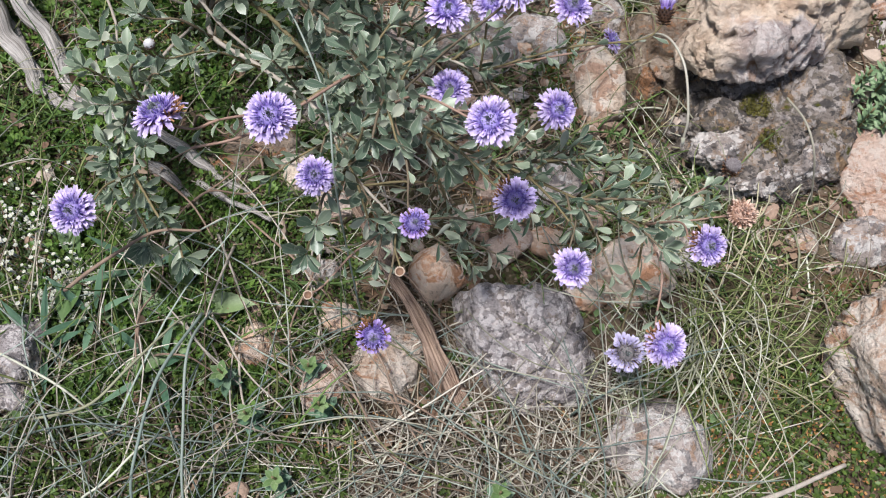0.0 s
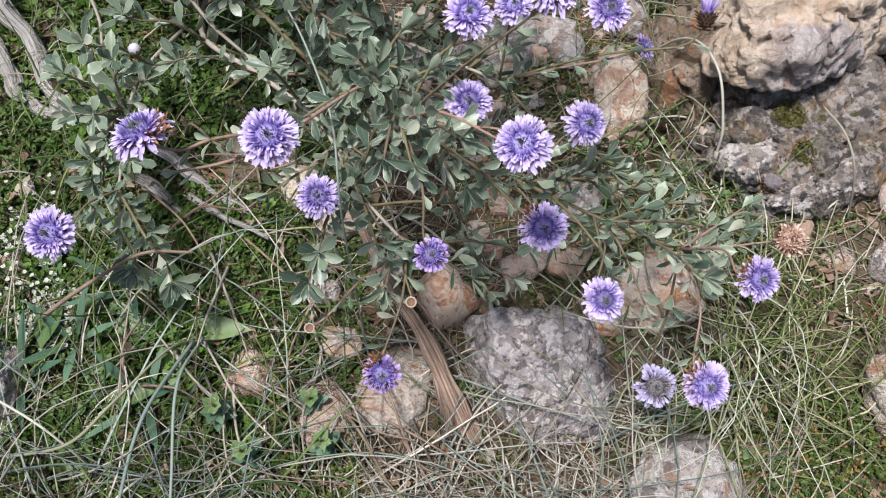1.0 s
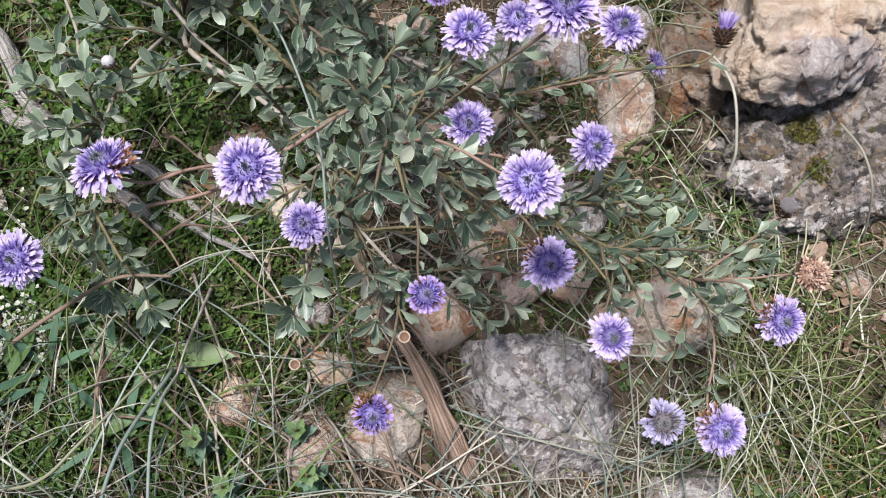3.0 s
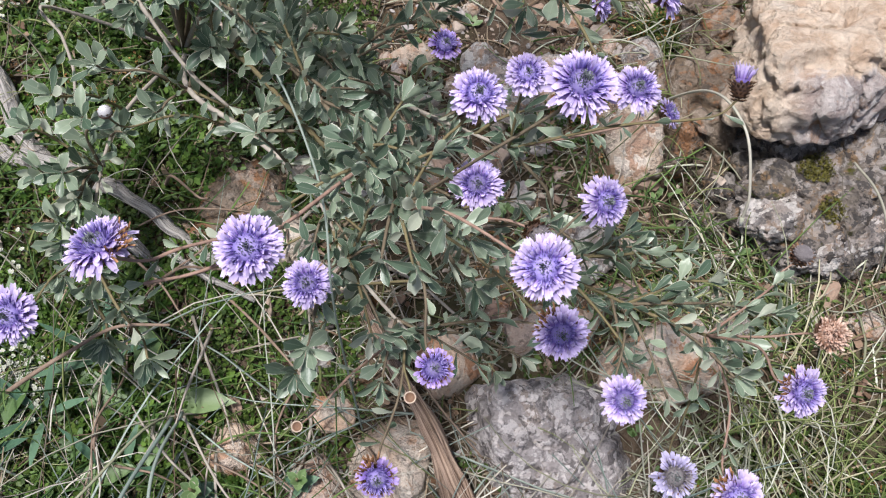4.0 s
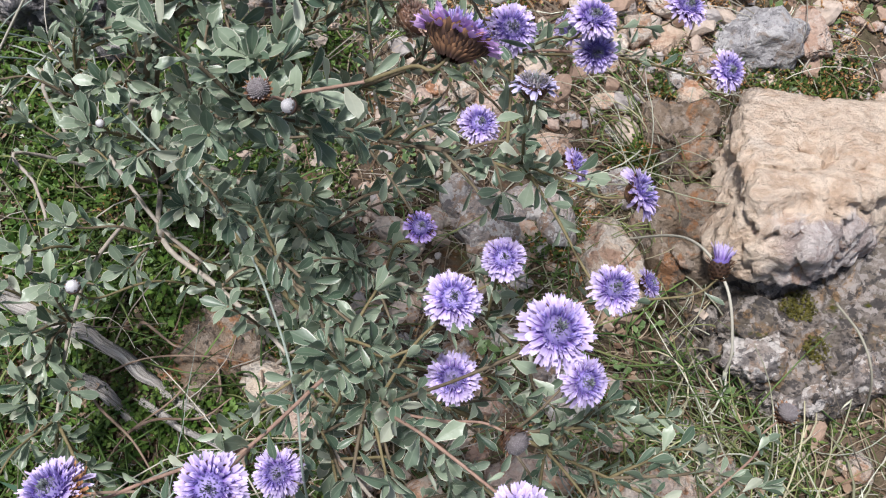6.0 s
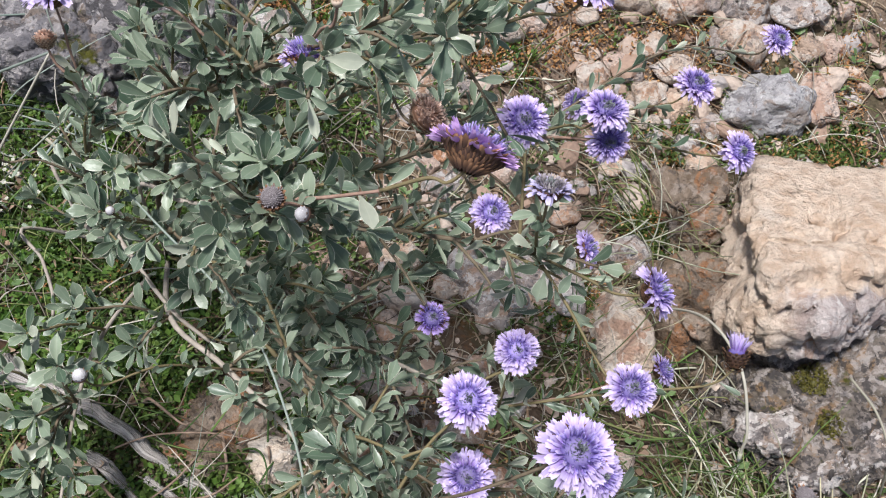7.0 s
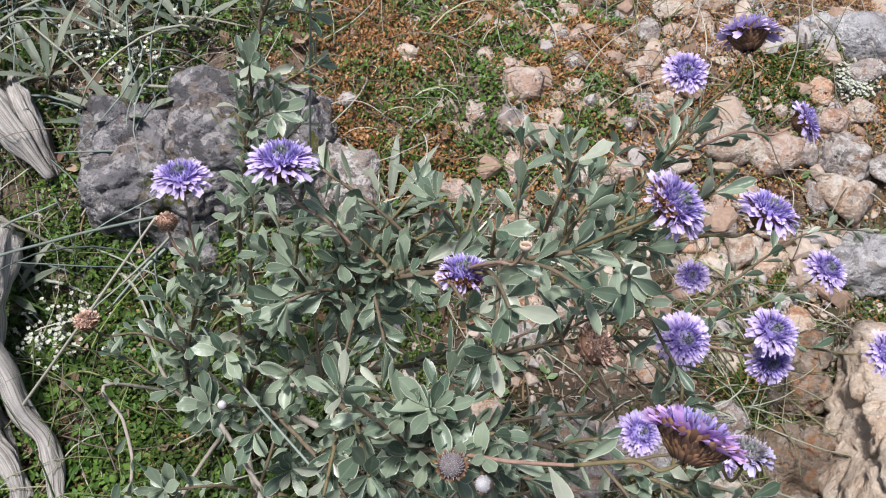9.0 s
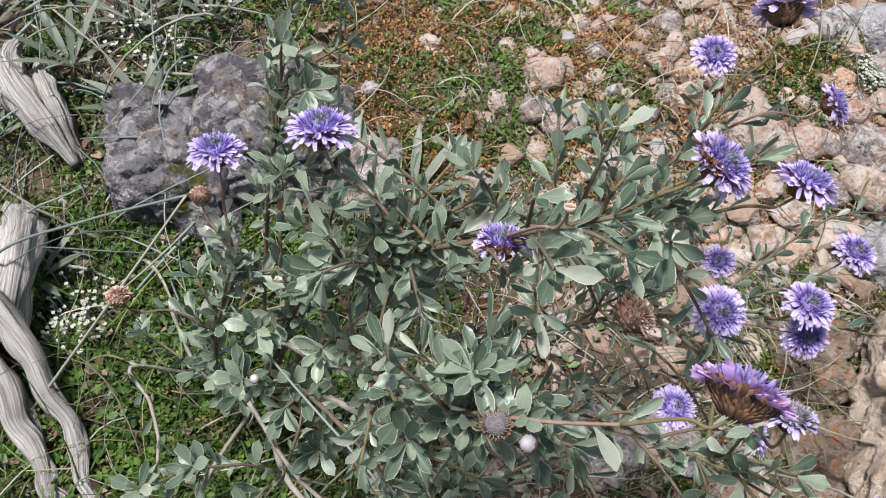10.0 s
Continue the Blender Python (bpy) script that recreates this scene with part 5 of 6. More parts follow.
def grass(name, label, mat, count, seed, spot, length, rise, droop, thick, heading=None, wander=0.5):
    rnd = random.Random(seed)
    g = Geo()
    made = 0
    while made < count:
        x, y = spot(rnd)
        if x is None:
            continue
        a = rnd.uniform(0, 6.283) if heading is None else heading(rnd, x, y)
        blade(g, rnd, (x, y, ground_z(x, y) - 0.002), a, rnd.uniform(*length), rnd.uniform(*rise), rnd.uniform(*droop), rnd.uniform(*thick), wander)
        made += 1
    return thing(name, label, "grass", kind="stuff", data=g.mesh(name, mat))


def front_left(r):
    x, y = r.uniform(-0.32, 0.12), r.uniform(-0.06, 0.2)
    keep = 1.0 if y < 0.1 else max(0.08, 1 - (y - 0.1) * 9)
    if x > 0.0 and y > 0.09:
        keep *= 0.25
    return (x, y) if r.random() < keep else (None, None)


def front_tangle(r):
    return (r.uniform(-0.07, 0.16), r.gauss(0.055, 0.022))


def everywhere(r):
    x, y = r.uniform(-0.42, 0.36), r.uniform(0.1, 0.85)
    keep = 0.35 + 0.65 * (x < -0.12)
    if x > -0.08 and y > 0.35:
        keep = 0.2 if y < 0.5 else 0.5
    return (x, y) if r.random() < keep else (None, None)


def right_tuft(r):
    return (r.gauss(0.165, 0.022), r.gauss(0.125, 0.028))


def pale_tuft(r):
    return (r.gauss(0.150, 0.022), r.gauss(0.150, 0.018))


def right_back(r):
    return (r.gauss(0.15, 0.035), r.gauss(0.215, 0.02))


def back_left(r):
    return (r.uniform(-0.42, -0.2), r.uniform(0.44, 0.75))


def left_green(r):
    x, y = r.uniform(-0.36, -0.06), r.uniform(0.07, 0.42)
    return (x, y)


def littered(r):
    x, y = r.uniform(-0.4, 0.34), r.uniform(-0.06, 0.75)
    return (x, y) if r.random() > 1.2 * hollow(x, y) else (None, None)


grass("dry_grass", "tangled dry straw-coloured grass lying on the ground", M_STRAW, 760, 1, front_left, (0.04, 0.15), (0.1, 0.8), (0.2, 1.0), (0.0003, 0.0007), None, 1.1)
grass("dry_grass", "dense tangle of grey straw around a stone", M_STRAW, 480, 31, front_tangle, (0.03, 0.13), (0.1, 0.8), (0.2, 1.1), (0.0003, 0.0008), None, 1.2)
grass("dry_grass", "pale grass blades arching over a stone", M_PALEGRASS, 70, 32, front_tangle, (0.05, 0.14), (0.3, 1.1), (0.4, 1.5), (0.0004, 0.0008), None, 1.2)
grass("bluish_grass", "thin bluish-green grass blades among dry grass", M_BLUEGRASS, 330, 2, front_left, (0.06, 0.18), (0.2, 1.0), (0.2, 0.9), (0.0004, 0.0009), None, 0.6)
grass("dry_grass", "sparse dry grass among moss and stones", M_STRAW, 800, 3, everywhere, (0.03, 0.11), (0.1, 1.0), (0.2, 1.2), (0.0003, 0.0007), None, 0.9)
grass("green_grass", "thin green grass under the shrub", M_GRASS, 420, 4, everywhere, (0.03, 0.10), (0.2, 1.1), (0.2, 1.2), (0.0003, 0.0007), None, 0.7)
grass("green_grass", "fresh green grass beside the dead branch", M_FRESH, 620, 14, left_green, (0.03, 0.085), (0.2, 1.2), (0.2, 1.3), (0.0004, 0.0011), None, 0.7)
grass("grass_tuft", "green and straw grass tuft arching over stones", M_GRASS, 120, 5, right_tuft, (0.05, 0.135), (0.3, 1.2), (0.4, 1.8), (0.0003, 0.0007), lambda r, x, y: r.gauss(0.35, 0.8), 1.3)
grass("grass_tuft", "pale dry grass tuft arching over stones", M_PALEGRASS, 120, 6, pale_tuft, (0.06, 0.16), (0.3, 1.2), (0.5, 1.8), (0.0003, 0.0008), lambda r, x, y: r.gauss(4.35, 0.7), 1.6)
grass("grass_tuft", "curly pale grass at the foot of the mossy rock", M_PALEGRASS, 80, 7, right_back, (0.04, 0.10), (0.3, 1.2), (0.5, 1.8), (0.0004, 0.0009), None, 1.2)
grass("green_grass", "short green grass before the mossy rock", M_GRASS, 80, 8, right_back, (0.04, 0.10), (0.3, 1.2), (0.5, 1.6), (0.0003, 0.0008), None, 1.2)


def rock_foot(r):
    return (r.uniform(0.06, 0.19), r.uniform(0.19, 0.29))


grass("green_grass", "dark green grass in the shade of the mossy rock", M_FRESH, 120, 28, rock_foot, (0.03, 0.09), (0.2, 1.1), (0.3, 1.4), (0.0004, 0.0009), None, 0.9)
grass("grey_grass", "grey-green grass behind the dead branch", M_BLUEGRASS, 210, 9, back_left, (0.05, 0.13), (0.2, 1.2), (0.3, 1.2), (0.0006, 0.0016), None, 0.5)


def back_ground(r):
    return (r.uniform(-0.2, 0.26), r.uniform(0.44, 0.82))


grass("dry_grass", "thin dry grass over moss behind the shrub", M_STRAW, 420, 18, back_ground, (0.02, 0.09), (0.1, 0.9), (0.2, 1.1), (0.0003, 0.0007), None, 0.9)
grass("green_grass", "short green grass over moss behind the shrub", M_GRASS, 380, 19, back_ground, (0.015, 0.06), (0.3, 1.2), (0.2, 1.1), (0.0003, 0.0007), None, 0.8)
grass("plant_litter", "brown dead stems and leaf litter on soil", M_LITTER, 3200, 15, littered, (0.012, 0.045), (0.0, 0.5), (0.0, 0.8), (0.0004, 0.0010), None, 1.0)


def stalk(label, pts, r0, r1, mat, tip=0.0):
    ob = thing("grass_stem", label, "grass")
    g = Geo()
    tube(g, smooth_path(pts, 10), r0, r1, 6)
    part("culm", g.mesh("culm", mat), ob)
    if tip:
        g = Geo()
        a, b = Vector(pts[-1]), Vector(pts[-2])
        d = (a - b).normalized()
        tube(g, [a - d * tip * 0.2, a + d * tip * 0.4, a + d * tip], tip * 0.28, tip * 0.2, 8)
        part("tip", g.mesh("tip", M_WHITE), ob, "white stem tip")


stalk("long bluish grass blade curving through the shrub", ((-0.150, 0.350, 0.13), (-0.120, 0.311, 0.15), (-0.090, 0.280, 0.152), (-0.071, 0.258, 0.15), (-0.056, 0.225, 0.15), (-0.048, 0.198, 0.15), (-0.046, 0.170, 0.12), (-0.045, 0.15, -0.02)), 0.0005, 0.0005, M_BLUEGRASS)
stalk("pale dry stalk with a white tip beside the boulder", ((0.116, 0.350, -0.03), (0.124, 0.305, 0.062), (0.130, 0.270, 0.088), (0.134, 0.245, 0.074), (0.134, 0.237, 0.060)), 0.0007, 0.0007, M_PALESTALK, 0.004)
stalk("long bluish grass blade beside the dead branch", ((-0.33, 0.40, 0.02), (-0.294, 0.414, 0.06), (-0.230, 0.402, 0.11), (-0.172, 0.390, 0.15)), 0.0009, 0.0006, M_BLUEGRASS)
stalk("pale dry grass stalk beside the dead branch", ((-0.275, 0.35, 0.01), (-0.212, 0.366, 0.10), (-0.172, 0.390, 0.15)), 0.0008, 0.0005, M_PALESTALK)
stalk("long bluish grass blade fanning over dry grass", ((-0.132, 0.150, 0.020), (-0.142, 0.107, 0.050), (-0.150, 0.071, 0.045), (-0.153, 0.050, 0.035), (-0.154, 0.03, 0.0)), 0.0010, 0.0007, M_BLUEGRASS)
stalk("long bluish grass blade fanning over dry grass", ((-0.130, 0.155, 0.010), (-0.130, 0.122, 0.045), (-0.128, 0.081, 0.045), (-0.129, 0.051, 0.030), (-0.129, 0.03, 0.0)), 0.0009, 0.0006, M_BLUEGRASS)
stalk("pale grass blade lying over dry grass", ((-0.240, 0.126, 0.010), (-0.234, 0.124, 0.030), (-0.199, 0.106, 0.040), (-0.184, 0.095, 0.030), (-0.178, 0.086, 0.0)), 0.0008, 0.0005, M_PALEGRASS)
stalk("pale grass blade lying over dry grass", ((-0.224, 0.094, 0.005), (-0.182, 0.095, 0.035), (-0.160, 0.112, 0.045), (-0.142, 0.142, 0.030), (-0.136, 0.155, 0.005)), 0.0009, 0.0005, M_PALEGRASS)
stalk("pale grass blade lying over dry grass", ((-0.195, 0.045, 0.0), (-0.183, 0.051, 0.020), (-0.167, 0.057, 0.035), (-0.152, 0.076, 0.030), (-0.146, 0.09, 0.0)), 0.0008, 0.0005, M_PALEGRASS)
stalk("pale dry stalk across the mossy rock", ((0.212, 0.287, 0.022), (0.218, 0.266, 0.028), (0.223, 0.247, 0.020), (0.235, 0.236, -0.022)), 0.0007, 0.0006, M_PALESTALK)
stalk("dry grey twig lying over green herbs", ((-0.206, 0.160, 0.030), (-0.188, 0.166, 0.044), (-0.170, 0.173, 0.054), (-0.150, 0.183, 0.058), (-0.128, 0.186, 0.052)), 0.0012, 0.0007, M_STICK)
stalk("thin upright green grass stem behind the shrub", ((-0.118, 0.445, 0.02), (-0.116, 0.442, 0.12), (-0.110, 0.454, 0.20), (-0.108, 0.46, 0.24)), 0.0006, 0.0005, M_BLUEGRASS)


# ---- low herbs, moss, litter ----
def stony(r):
    x, y = r.uniform(-0.08, 0.27), r.uniform(0.17, 0.5)
    return (x, y) if r.random() > 1.2 * hollow(x, y) else (None, None)


grass("green_grass", "green grass blades between the stones", M_FRESH, 170, 29, stony, (0.02, 0.07), (0.1, 1.0), (0.3, 1.4), (0.0004, 0.0009), None, 0.9)
grass("dry_grass", "long pale grass blades lying across the stones", M_PALEGRASS, 130, 30, stony, (0.05, 0.12), (0.1, 0.7), (0.3, 1.0), (0.0004, 0.0008), None, 0.7)


def boulder_foot(r):
    return (r.gauss(0.138, 0.014), r.uniform(0.31, 0.43))


grass("dry_grass", "pale grass blades between the brown rocks", M_PALEGRASS, 60, 33, boulder_foot, (0.04, 0.10), (0.4, 1.3), (0.3, 1.3), (0.0004, 0.0008), None, 0.9)
grass("green_grass", "green grass blades between the brown rocks", M_GRASS, 80, 34, boulder_foot, (0.03, 0.08), (0.4, 1.3), (0.3, 1.3), (0.0004, 0.0008), None, 0.9)
grass("plant_litter", "pale broken straw and twigs between stones", M_STRAW, 700, 16, stony, (0.008, 0.04), (0.0, 0.4), (0.0, 0.6), (0.0003, 0.0007), None, 1.0)
grass("plant_litter", "brown broken stems between stones", M_LITTER, 1300, 17, stony, (0.006, 0.03), (0.0, 0.5), (0.0, 0.6), (0.0004, 0.0010), None, 1.0)

def rosette(name, label, at, mat, count, length, width, rise, seed, layers=1, gap=0.0, young=None):
    """A small herb: a stem with whorls of leaves."""
    r = random.Random(seed)
    ob = thing(name, label, "herb", at=Matrix.Translation(at))
    if gap:
        g = Geo()
        tube(g, smooth_path([(0, 0, -0.004), (r.uniform(-.002, .002), r.uniform(-.002, .002), gap * layers * 0.5), (0, 0, gap * layers)], 5), 0.0009, 0.0007, 5)
        part("stem", g.mesh("stem", M_STEM_GREEN), ob)
    for i in range(layers):
        for j in range(count):
            a = 2 * math.pi * (j + r.uniform(-0.2, 0.2)) / count + i * 0.8
            k = i / max(1, layers - 1) if layers > 1 else 0
            e = rise + 0.6 * k + r.uniform(-0.2, 0.2)
            way = Vector((math.cos(a) * math.cos(e), math.sin(a) * math.cos(e), math.sin(e)))
            me = Geo()
            me.add(*leaf_shape(length * (1 - 0.4 * k) * r.uniform(0.8, 1.15), width * (1 - 0.35 * k) * r.uniform(0.85, 1.15), 0.3, -0.15, 1.2, 6, 0.5))
            top = young is not None and i == layers - 1
            part("leaf", me.mesh("leaf", young if top else mat), ob, "", frame_of(Vector((0, 0, gap * i)), way, (0, 0, 1)))
    return ob


for k, (x, y) in enumerate(((-0.120, 0.118), (-0.105, 0.096), (-0.073, 0.124), (-0.066, 0.102), (-0.088, 0.062), (0.032, 0.055))):
    rosette("sage_seedling", "small bluish-green leafy herb shoot on moss", (x, y, ground_z(x, y)), M_HERB, 5, 0.012, 0.007, 0.15, 70 + k, 4, 0.008, M_LEAF_YOUNG)
for k, (x, y) in enumerate(((-0.179, 0.150), (-0.213, 0.183), (-0.148, 0.164), (-0.19, 0.12))):
    rosette("broad_herb", "herb with broad pale green leaves on the ground", (x, y, ground_z(x, y)), M_BROAD, 4, 0.042, 0.013, 0.25, 90 + k)
for k, (x, y) in enumerate(((-0.16, 0.125), (-0.20, 0.155), (-0.225, 0.135), (-0.175, 0.185))):
    rosette("lance_herb", "herb with narrow upright green leaves among grass", (x, y, ground_z(x, y)), M_HERB, 5, 0.038, 0.0042, 0.75, 150 + k)
for k, (x, y) in enumerate(((-0.30, 0.43), (-0.27, 0.60), (-0.33, 0.62), (-0.24, 0.63), (-0.085, 0.50), (-0.30, 0.56), (-0.36, 0.58), (-0.34, 0.52), (-0.29, 0.64), (-0.22, 0.60), (-0.25, 0.535), (-0.37, 0.66), (-0.31, 0.68), (-0.20, 0.66))):
    rosette("grey_herb", "herb with narrow grey-green leaves", (x, y, ground_z(x, y)), M_GREYBLADE, 8, 0.045, 0.0055, 0.85, 110 + k)
for k, (x, y) in enumerate(((0.262, 0.300), (0.272, 0.312), (0.284, 0.296), (0.270, 0.286), (0.288, 0.316), (0.300, 0.302), (0.296, 0.328), (0.308, 0.316), (0.282, 0.282), (0.312, 0.336))):
    rosette("feathery_herb", "light green feathery herb beside the rocks", (x, y, ground_z(x, y) + 0.002), M_FEATHER, 6, 0.012, 0.0032, 0.35, 130 + k, 6, 0.0058)


def tiny_leaf(width):
    """A small cupped leaf of eight triangles."""
    v, uv = [], []
    for k, w in ((0.0, 0.2), (0.55, 1.0), (1.0, 0.25)):
        for s in (-1, 0, 1):
            v.append((k, s * w * width * 0.5, 0.12 * abs(s) * w + 0.15 * k * k))
            uv.append((k, 0.5 + 0.5 * s))
    return np.array(v), [(0, 3, 4, 1), (1, 4, 5, 2), (3, 6, 7, 4), (4, 7, 8, 5)], np.array(uv)


def carpet(name, label, mat, count, seed, spot, size):
    """Tiny leaves in small clumps that cover the ground."""
    r = random.Random(seed)
    shapes = [tiny_leaf(0.8), tiny_leaf(0.55)]
    g = Geo()
    made = 0
    while made < count:
        x, y = spot(r)
        if x is None:
            continue
        for j in range(r.randint(3, 6)):
            px, py = x + r.gauss(0, 0.0025), y + r.gauss(0, 0.0025)
            a, e = r.uniform(0, 6.283), r.uniform(0.1, 1.1)
            s = r.uniform(*size)
            m = frame_of(Vector((px, py, ground_z(px, py) + r.uniform(0.0, 0.0055))), (math.cos(a) * math.cos(e), math.sin(a) * math.cos(e), math.sin(e)), (0, 0, 1), s)
            v, f, uv = shapes[j % 2]
            g.add(placed(v, m), f, uv)
            made += 1
    return thing(name, label, "moss" if "moss" in name else "herb", kind="stuff", data=g.mesh(name, mat))


M_FALLEN = leaf_material("fallen_leaf", (0.16, 0.09, 0.055), (0.40, 0.29, 0.20), (0.44, 0.33, 0.24), 0.9, 0.1, 0.7)


def moss_spot(r):
    x, y = (r.uniform(-0.38, -0.05), r.uniform(0.0, 0.48)) if r.random() < 0.5 else (r.uniform(-0.42, 0.34), r.uniform(-0.06, 0.75))
    n = noise.noise((x * 14, y * 14, 3.0)) + 0.45 * (x < -0.05) + 0.02 * (x > -0.02 and 0.25 < y < 0.55) + 0.25 * (-0.15 < x < 0.06 and y > 0.52) + 0.35 * (x > 0.09 and y < 0.25)
    return (x, y) if n > 0.12 - 0.12 * (y < 0.12) - 0.1 * (x < -0.05) else (None, None)


def rust_spot(r):
    x, y = (r.uniform(-0.17, 0.28), r.uniform(0.47, 0.80)) if r.random() < 0.7 else (r.uniform(-0.35, 0.3), r.uniform(-0.06, 0.5))
    n = noise.noise((x * 16, y * 16, 8.0)) + 0.3 * (x > -0.17 and y > 0.50)
    return (x, y) if n > 0.3 else (None, None)


carpet("low_moss_herb", "dense tiny green leaves covering the soil", M_MOSS, 92000, 21, moss_spot, (0.0014, 0.0038))


def back_moss_spot(r):
    x, y = r.uniform(-0.34, 0.07), r.uniform(0.46, 0.78)
    return (x, y) if noise.noise((x * 20, y * 20, 31.0)) > -0.05 else (None, None)


def back_rust_spot(r):
    x, y = r.uniform(-0.14, 0.24), r.uniform(0.5, 0.82)
    return (x, y) if noise.noise((x * 20, y * 20, 31.0)) < 0.1 and r.random() < (1 if x < 0.06 else 0.3) else (None, None)


def moss_gap(r):
    x, y, w = r.choice(((0.160, 0.592, 0.024), (0.175, 0.612, 0.018), (0.228, 0.448, 0.020), (0.260, 0.455, 0.018), (0.156, 0.462, 0.014), (0.075, 0.355, 0.018), (0.135, 0.400, 0.016)))
    return (r.gauss(x, w * 0.6), r.gauss(y, w * 0.6))


def corner_moss(r):
    return (r.uniform(0.12, 0.30), r.uniform(-0.02, 0.13))


carpet("low_moss_herb", "green moss under the grass tuft", M_MOSS, 8000, 37, corner_moss, (0.0016, 0.0042))
carpet("rusty_moss", "golden moss under the grass tuft", M_RUSTMOSS, 2500, 38, corner_moss, (0.0012, 0.0028))
carpet("low_moss_herb", "green moss in the gaps between stones", M_MOSS, 9000, 35, moss_gap, (0.0014, 0.0036))
carpet("rusty_moss", "orange moss in the gaps between stones", M_RUSTMOSS, 5000, 36, moss_gap, (0.0012, 0.0026))
carpet("low_moss_herb", "green moss and tiny leaves behind the shrub", M_LUSHMOSS, 19000, 25, back_moss_spot, (0.0014, 0.0040))
carpet("rusty_moss", "orange moss cushions behind the shrub", M_RUSTMOSS, 22000, 26, back_rust_spot, (0.0013, 0.0032))
carpet("rusty_moss", "orange-brown moss between stones", M_RUSTMOSS, 30000, 22, rust_spot, (0.0010, 0.0024))


def any_spot(r):
    return (r.uniform(-0.35, 0.3), r.uniform(0.0, 0.72))




def lush_spot(r):
    x, y = r.uniform(-0.36, -0.10), r.uniform(0.10, 0.47)
    return (x, y) if noise.noise((x * 22, y * 22, 41.0)) > -0.12 else (None, None)


carpet("lush_moss_herb", "bright green moss beside the dead branch", M_LUSHMOSS, 13000, 27, lush_spot, (0.0022, 0.0052))
carpet("fallen_leaf_litter", "curled brown fallen leaves on the soil", M_FALLEN, 900, 24, any_spot, (0.004, 0.009))


def clover_spot(r):
    x, y = r.uniform(-0.35, 0.3), r.uniform(-0.05, 0.6)
    n = noise.noise((x * 11, y * 11, 13.0))
    return (x, y) if n > 0.15 else (None, None)


carpet("round_leaf_herb", "scattered round light green leaves near the ground", M_LEAF_YOUNG, 900, 23, clover_spot, (0.004, 0.0075))


def gravel_spot(r):
    x, y = r.uniform(-0.3, 0.36), r.uniform(0.05, 0.85)
    keep = 1.0 if x > -0.10 and y > 0.27 else 0.15
    return (x, y) if r.random() < keep * (1 - hollow(x, y)) else (None, None)


def pile_spot(r):
    x, y = r.uniform(-0.05, 0.28), r.uniform(0.42, 0.84)
    return (x, y) if r.random() < ease(-0.05, 0.07, x) else (None, None)


def gravel(count, small, large, seed, level, label, spot=gravel_spot):
    r = random.Random(seed)
    g = Geo()
    bm = bmesh.new()
    bmesh.ops.create_icosphere(bm, subdivisions=level, radius=1.0)
    base = [v.co.copy() for v in bm.verts]
    faces = [tuple(v.index for v in f.verts) for f in bm.faces]
    bm.free()
    made = 0
    while made < count:
        x, y = spot(r)
        if x is None:
            continue
        s = small + (large - small) * r.random() ** 2.2
        o = Vector((r.uniform(-9, 9), r.uniform(-9, 9), r.uniform(-9, 9)))
        k = Vector((s * r.uniform(0.8, 1.5), s * r.uniform(0.6, 1.1), s * r.uniform(0.45, 0.8)))
        rot = Euler((r.uniform(-.5, .5), r.uniform(-.5, .5), r.uniform(0, 6.28))).to_matrix()
        z = ground_z(x, y) + 0.15 * k.z
        cuts = [(Vector((r.gauss(0, 1), r.gauss(0, 1), r.gauss(0, 1))).normalized(), r.uniform(0.45, 0.75)) for _ in range(7)]
        v = []
        for p in base:
            q = p * (1 + 0.25 * noise.noise(p * 1.4 + o))
            for w, d in cuts:
                q = q - w * max(0.0, q.dot(w) - d)
            q = rot @ Vector((q.x * k.x, q.y * k.y, q.z * k.z)) * 1.35
            v.append((x + q.x, y + q.y, z + q.z))
        g.add(v, faces)
        made += 1
    return thing("gravel", label, "gravel", kind="stuff", data=g.mesh("gravel", M_GRAVEL, False))


def gravel_material():
    n = Nodes("gravel_stone", 0.9, 0.15)
    r = n.piece()
    co = n.node("TexCoord").outputs["Object"]
    c = n.mix(n.step(r, 0.2, 0.8), (0.33, 0.23, 0.172), (0.47, 0.385, 0.32))
    c = n.mix(n.step(n.math('FRACT', n.math('MULTIPLY', r, 7.3)), 0.7, 0.75), c, (0.40, 0.36, 0.34))
    c = n.shade(c, 0.6, 1.3, n.noise(co, 400.0, 5.0))
    return n.done(c, n.noise(co, 500.0, 5.0), 0.001, 0.7)


M_GRAVEL = gravel_material()
gravel(1000, 0.002, 0.0075, 9, 2, "small buff and grey limestone gravel on soil")
gravel(420, 0.003, 0.0105, 12, 2, "loose pinkish limestone pieces piled behind the shrub", pile_spot)
gravel(6500, 0.0007, 0.0022, 10, 1, "fine limestone grit on soil")


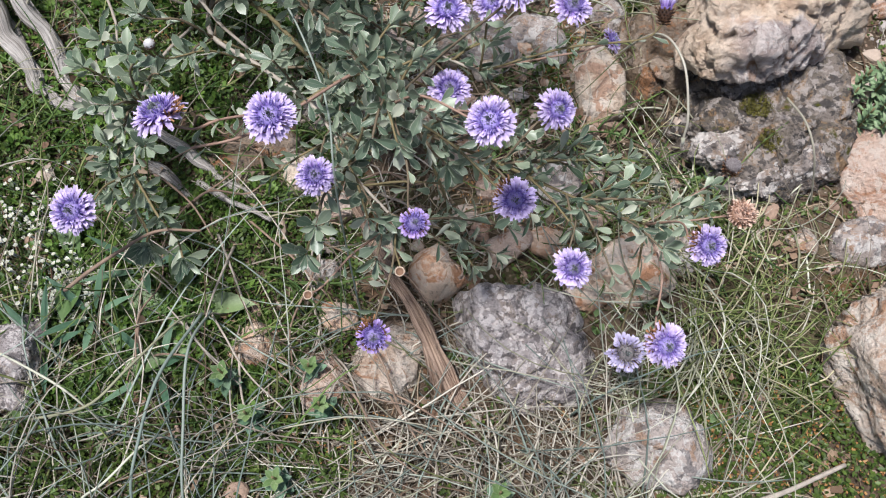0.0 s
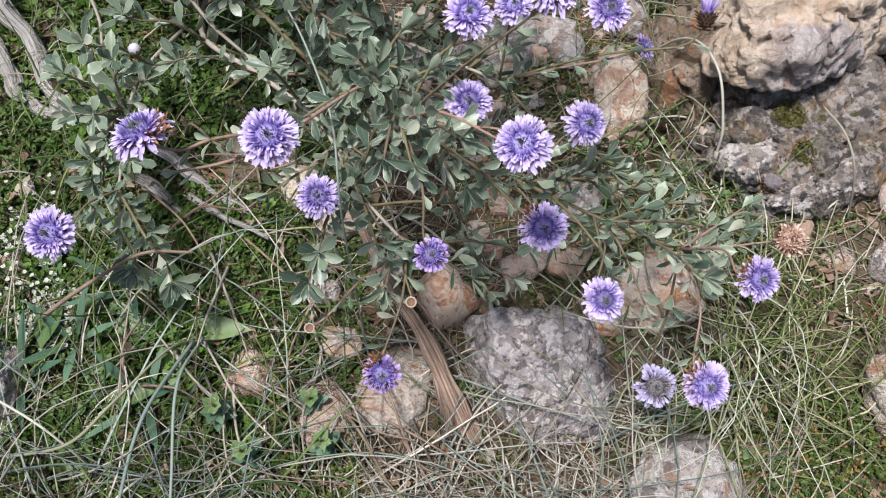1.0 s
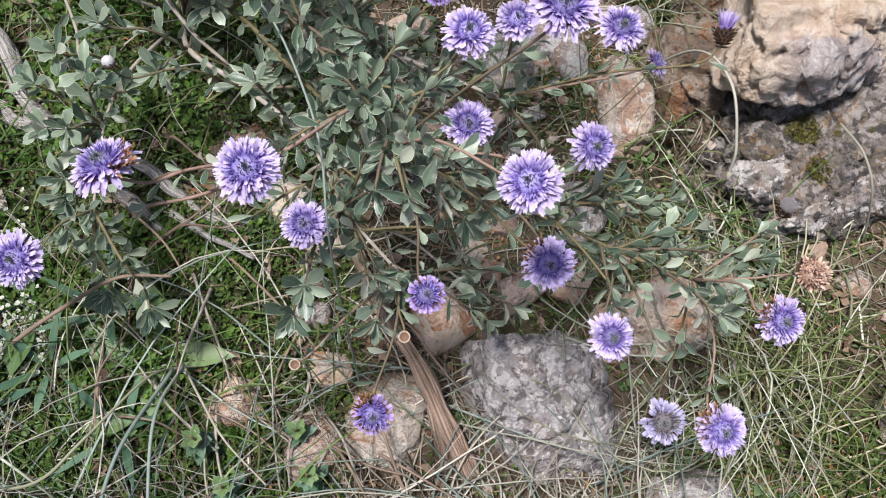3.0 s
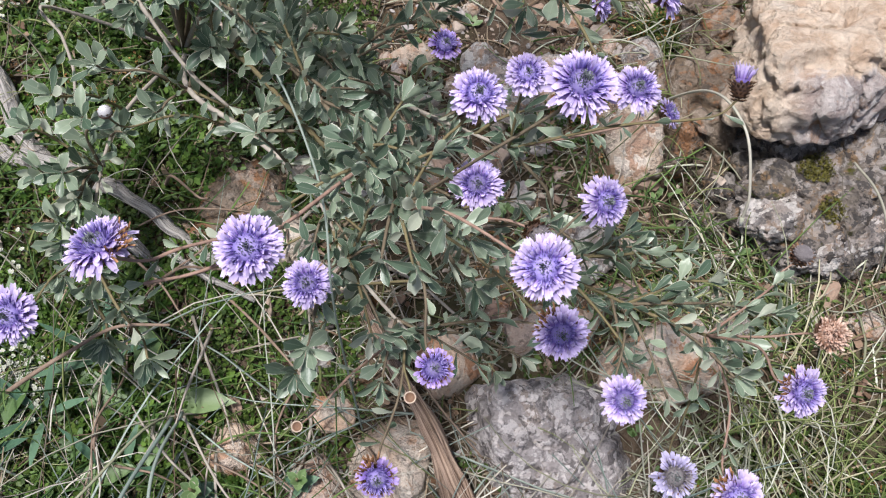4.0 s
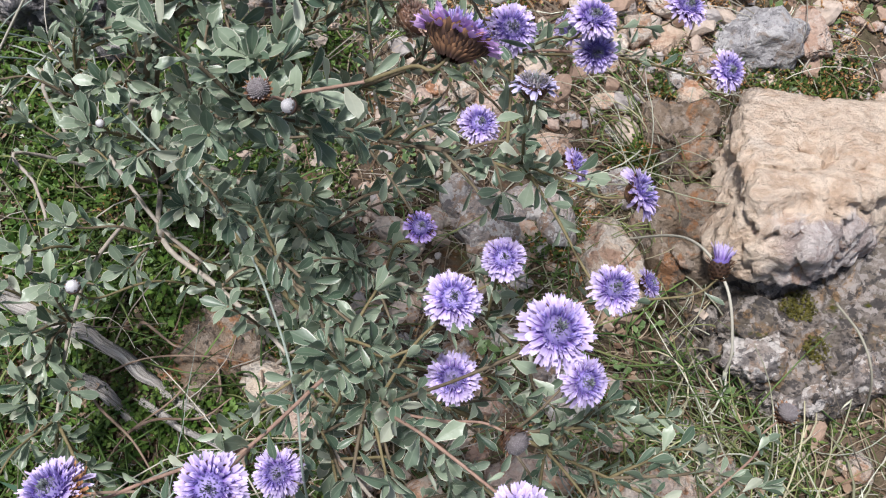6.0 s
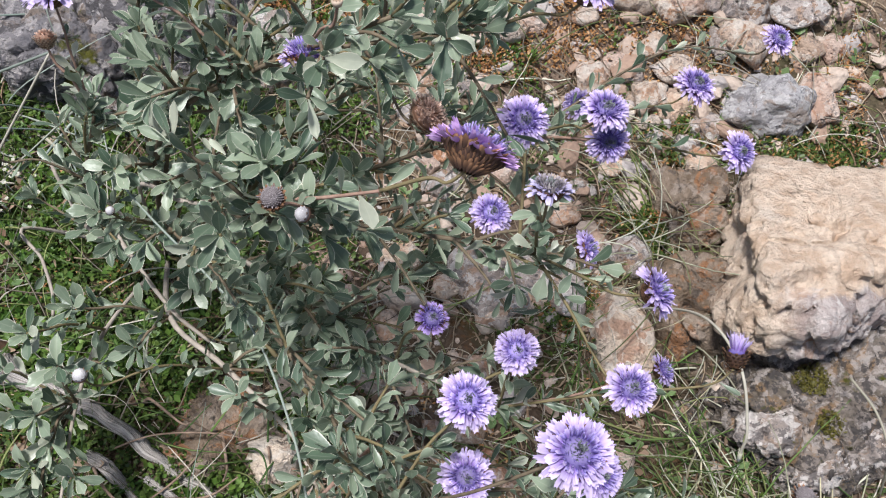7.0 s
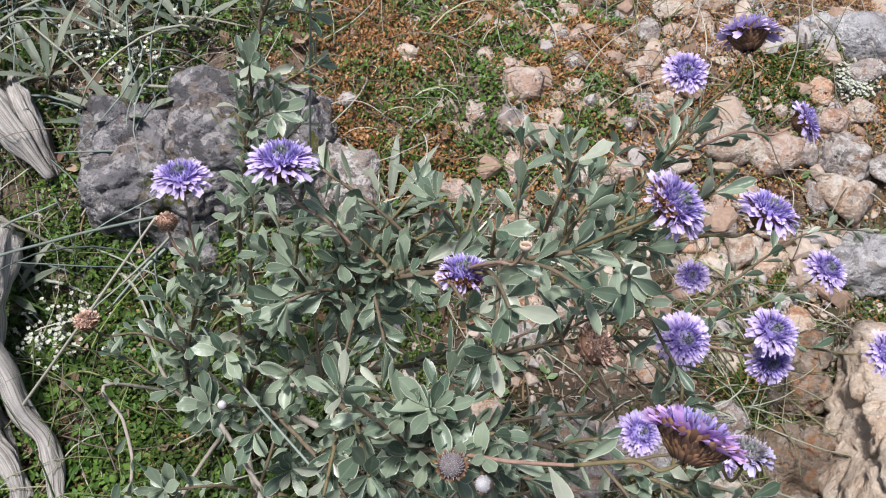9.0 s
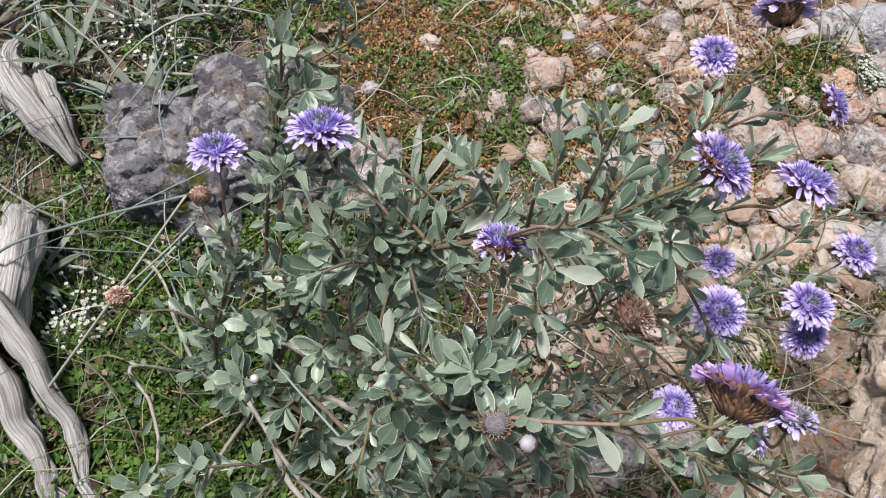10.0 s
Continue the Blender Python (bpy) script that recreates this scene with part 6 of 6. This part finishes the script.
def white_cluster(at, count, radius, seed, label, mat, size, high=0.016):
    r = random.Random(seed)
    g = Geo()
    for i in range(count):
        x, y = at[0] + r.gauss(0, radius), at[1] + r.gauss(0, radius)
        z = ground_z(x, y) + r.uniform(0.25 * high, high)
        for j in range(5):
            a = j * 1.2566 + r.uniform(-.3, .3)
            v, f, uv = leaf_shape(1.0, 0.8, 0.2, 0.2, 1.0, 3, 0.6)
            g.add(placed(v, frame_of(Vector((x, y, z)), (math.cos(a), math.sin(a), 0.5), (0, 0, 1), size * r.uniform(0.7, 1.2))), f, uv)
        tube(g, [Vector((x, y, ground_z(x, y) - 0.002)), Vector((x + 0.001, y, (z + ground_z(x, y)) / 2)), Vector((x, y, z))], 0.0004, 0.0003, 3)
    return thing("white_flower_cluster", label, "flower", kind="stuff", data=g.mesh("white_flower_cluster", mat))


white_cluster((-0.245, 0.203), 150, 0.016, 1, "cluster of tiny white flowers on moss", M_WHITE, 0.0017)
white_cluster((-0.267, 0.406), 110, 0.012, 2, "cluster of tiny white flowers by dead wood", M_WHITE, 0.0017)
white_cluster((-0.255, 0.580), 120, 0.020, 3, "cluster of tiny white flowers in grey grass", M_WHITE, 0.0018)
white_cluster((-0.216, 0.168), 330, 0.009, 4, "tuft of pale greenish-grey lichen", M_LICHEN, 0.0016, 0.007)
white_cluster((0.216, 0.602), 420, 0.0062, 5, "tuft of pale greenish lichen on stones", M_LICHEN, 0.0016, 0.007)


def cushion(rock, parent, x, y, radius, count, seed, mat, label, size):
    """A cushion of tiny moss leaves growing on top of a rock."""
    m = parent.matrix_world @ rock.matrix_local if rock is not parent else rock.matrix_world
    me = rock.data
    tree = BVHTree.FromPolygons([m @ v.co for v in me.vertices], [tuple(p.vertices) for p in me.polygons])
    home = m.inverted()
    r = random.Random(seed)
    shapes = [tiny_leaf(0.8), tiny_leaf(0.5)]
    g = Geo()
    for k in range(count):
        a, d = r.uniform(0, 6.283), radius * math.sqrt(r.random()) * (0.7 + 0.5 * noise.noise((k % 7, seed, 0.4)))
        hit, normal, face, far = tree.ray_cast(Vector((x + d * math.cos(a), y + d * math.sin(a), 1)), Vector((0, 0, -1)))
        if hit is None:
            continue
        e, a = r.uniform(0.2, 1.3), r.uniform(0, 6.283)
        w = frame_of(hit + normal * r.uniform(-0.0005, 0.002) * (1.3 - d / radius), (math.cos(a) * math.cos(e), math.sin(a) * math.cos(e), math.sin(e)), (0, 0, 1), r.uniform(*size))
        v, f, uv = shapes[k % 2]
        g.add(placed(v, home @ w), f, uv)
    if g.n:
        part("moss_cushion", g.mesh("moss_cushion", mat), rock, label, None, "stuff")


M_TANMOSS = leaf_material("tan_moss", (0.20, 0.16, 0.09), (0.42, 0.35, 0.22), (0.45, 0.38, 0.25), 0.95, 0.2)
M_GOLDMOSS = leaf_material("gold_moss", (0.065, 0.062, 0.012), (0.16, 0.14, 0.03), (0.19, 0.17, 0.05), 0.95, 0.2)
for slab in SLABS:
    cushion(slab, outcrop, -0.208, 0.512, 0.016, 1000, 1, M_TANMOSS, "dry tan moss cushion", (0.0012, 0.0028))
    cushion(slab, outcrop, -0.236, 0.497, 0.011, 500, 2, M_GOLDMOSS, "yellow-green moss cushion", (0.0010, 0.0024))
    cushion(slab, outcrop, -0.196, 0.528, 0.010, 400, 3, M_TANMOSS, "dry tan moss cushion", (0.0010, 0.0024))
cushion(MOSSY, MOSSY, 0.200, 0.292, 0.014, 700, 4, M_GOLDMOSS, "yellow-green moss cushion", (0.0009, 0.0022))
cushion(MOSSY, MOSSY, 0.205, 0.268, 0.010, 400, 5, M_GOLDMOSS, "yellow-green moss cushion", (0.0009, 0.0022))
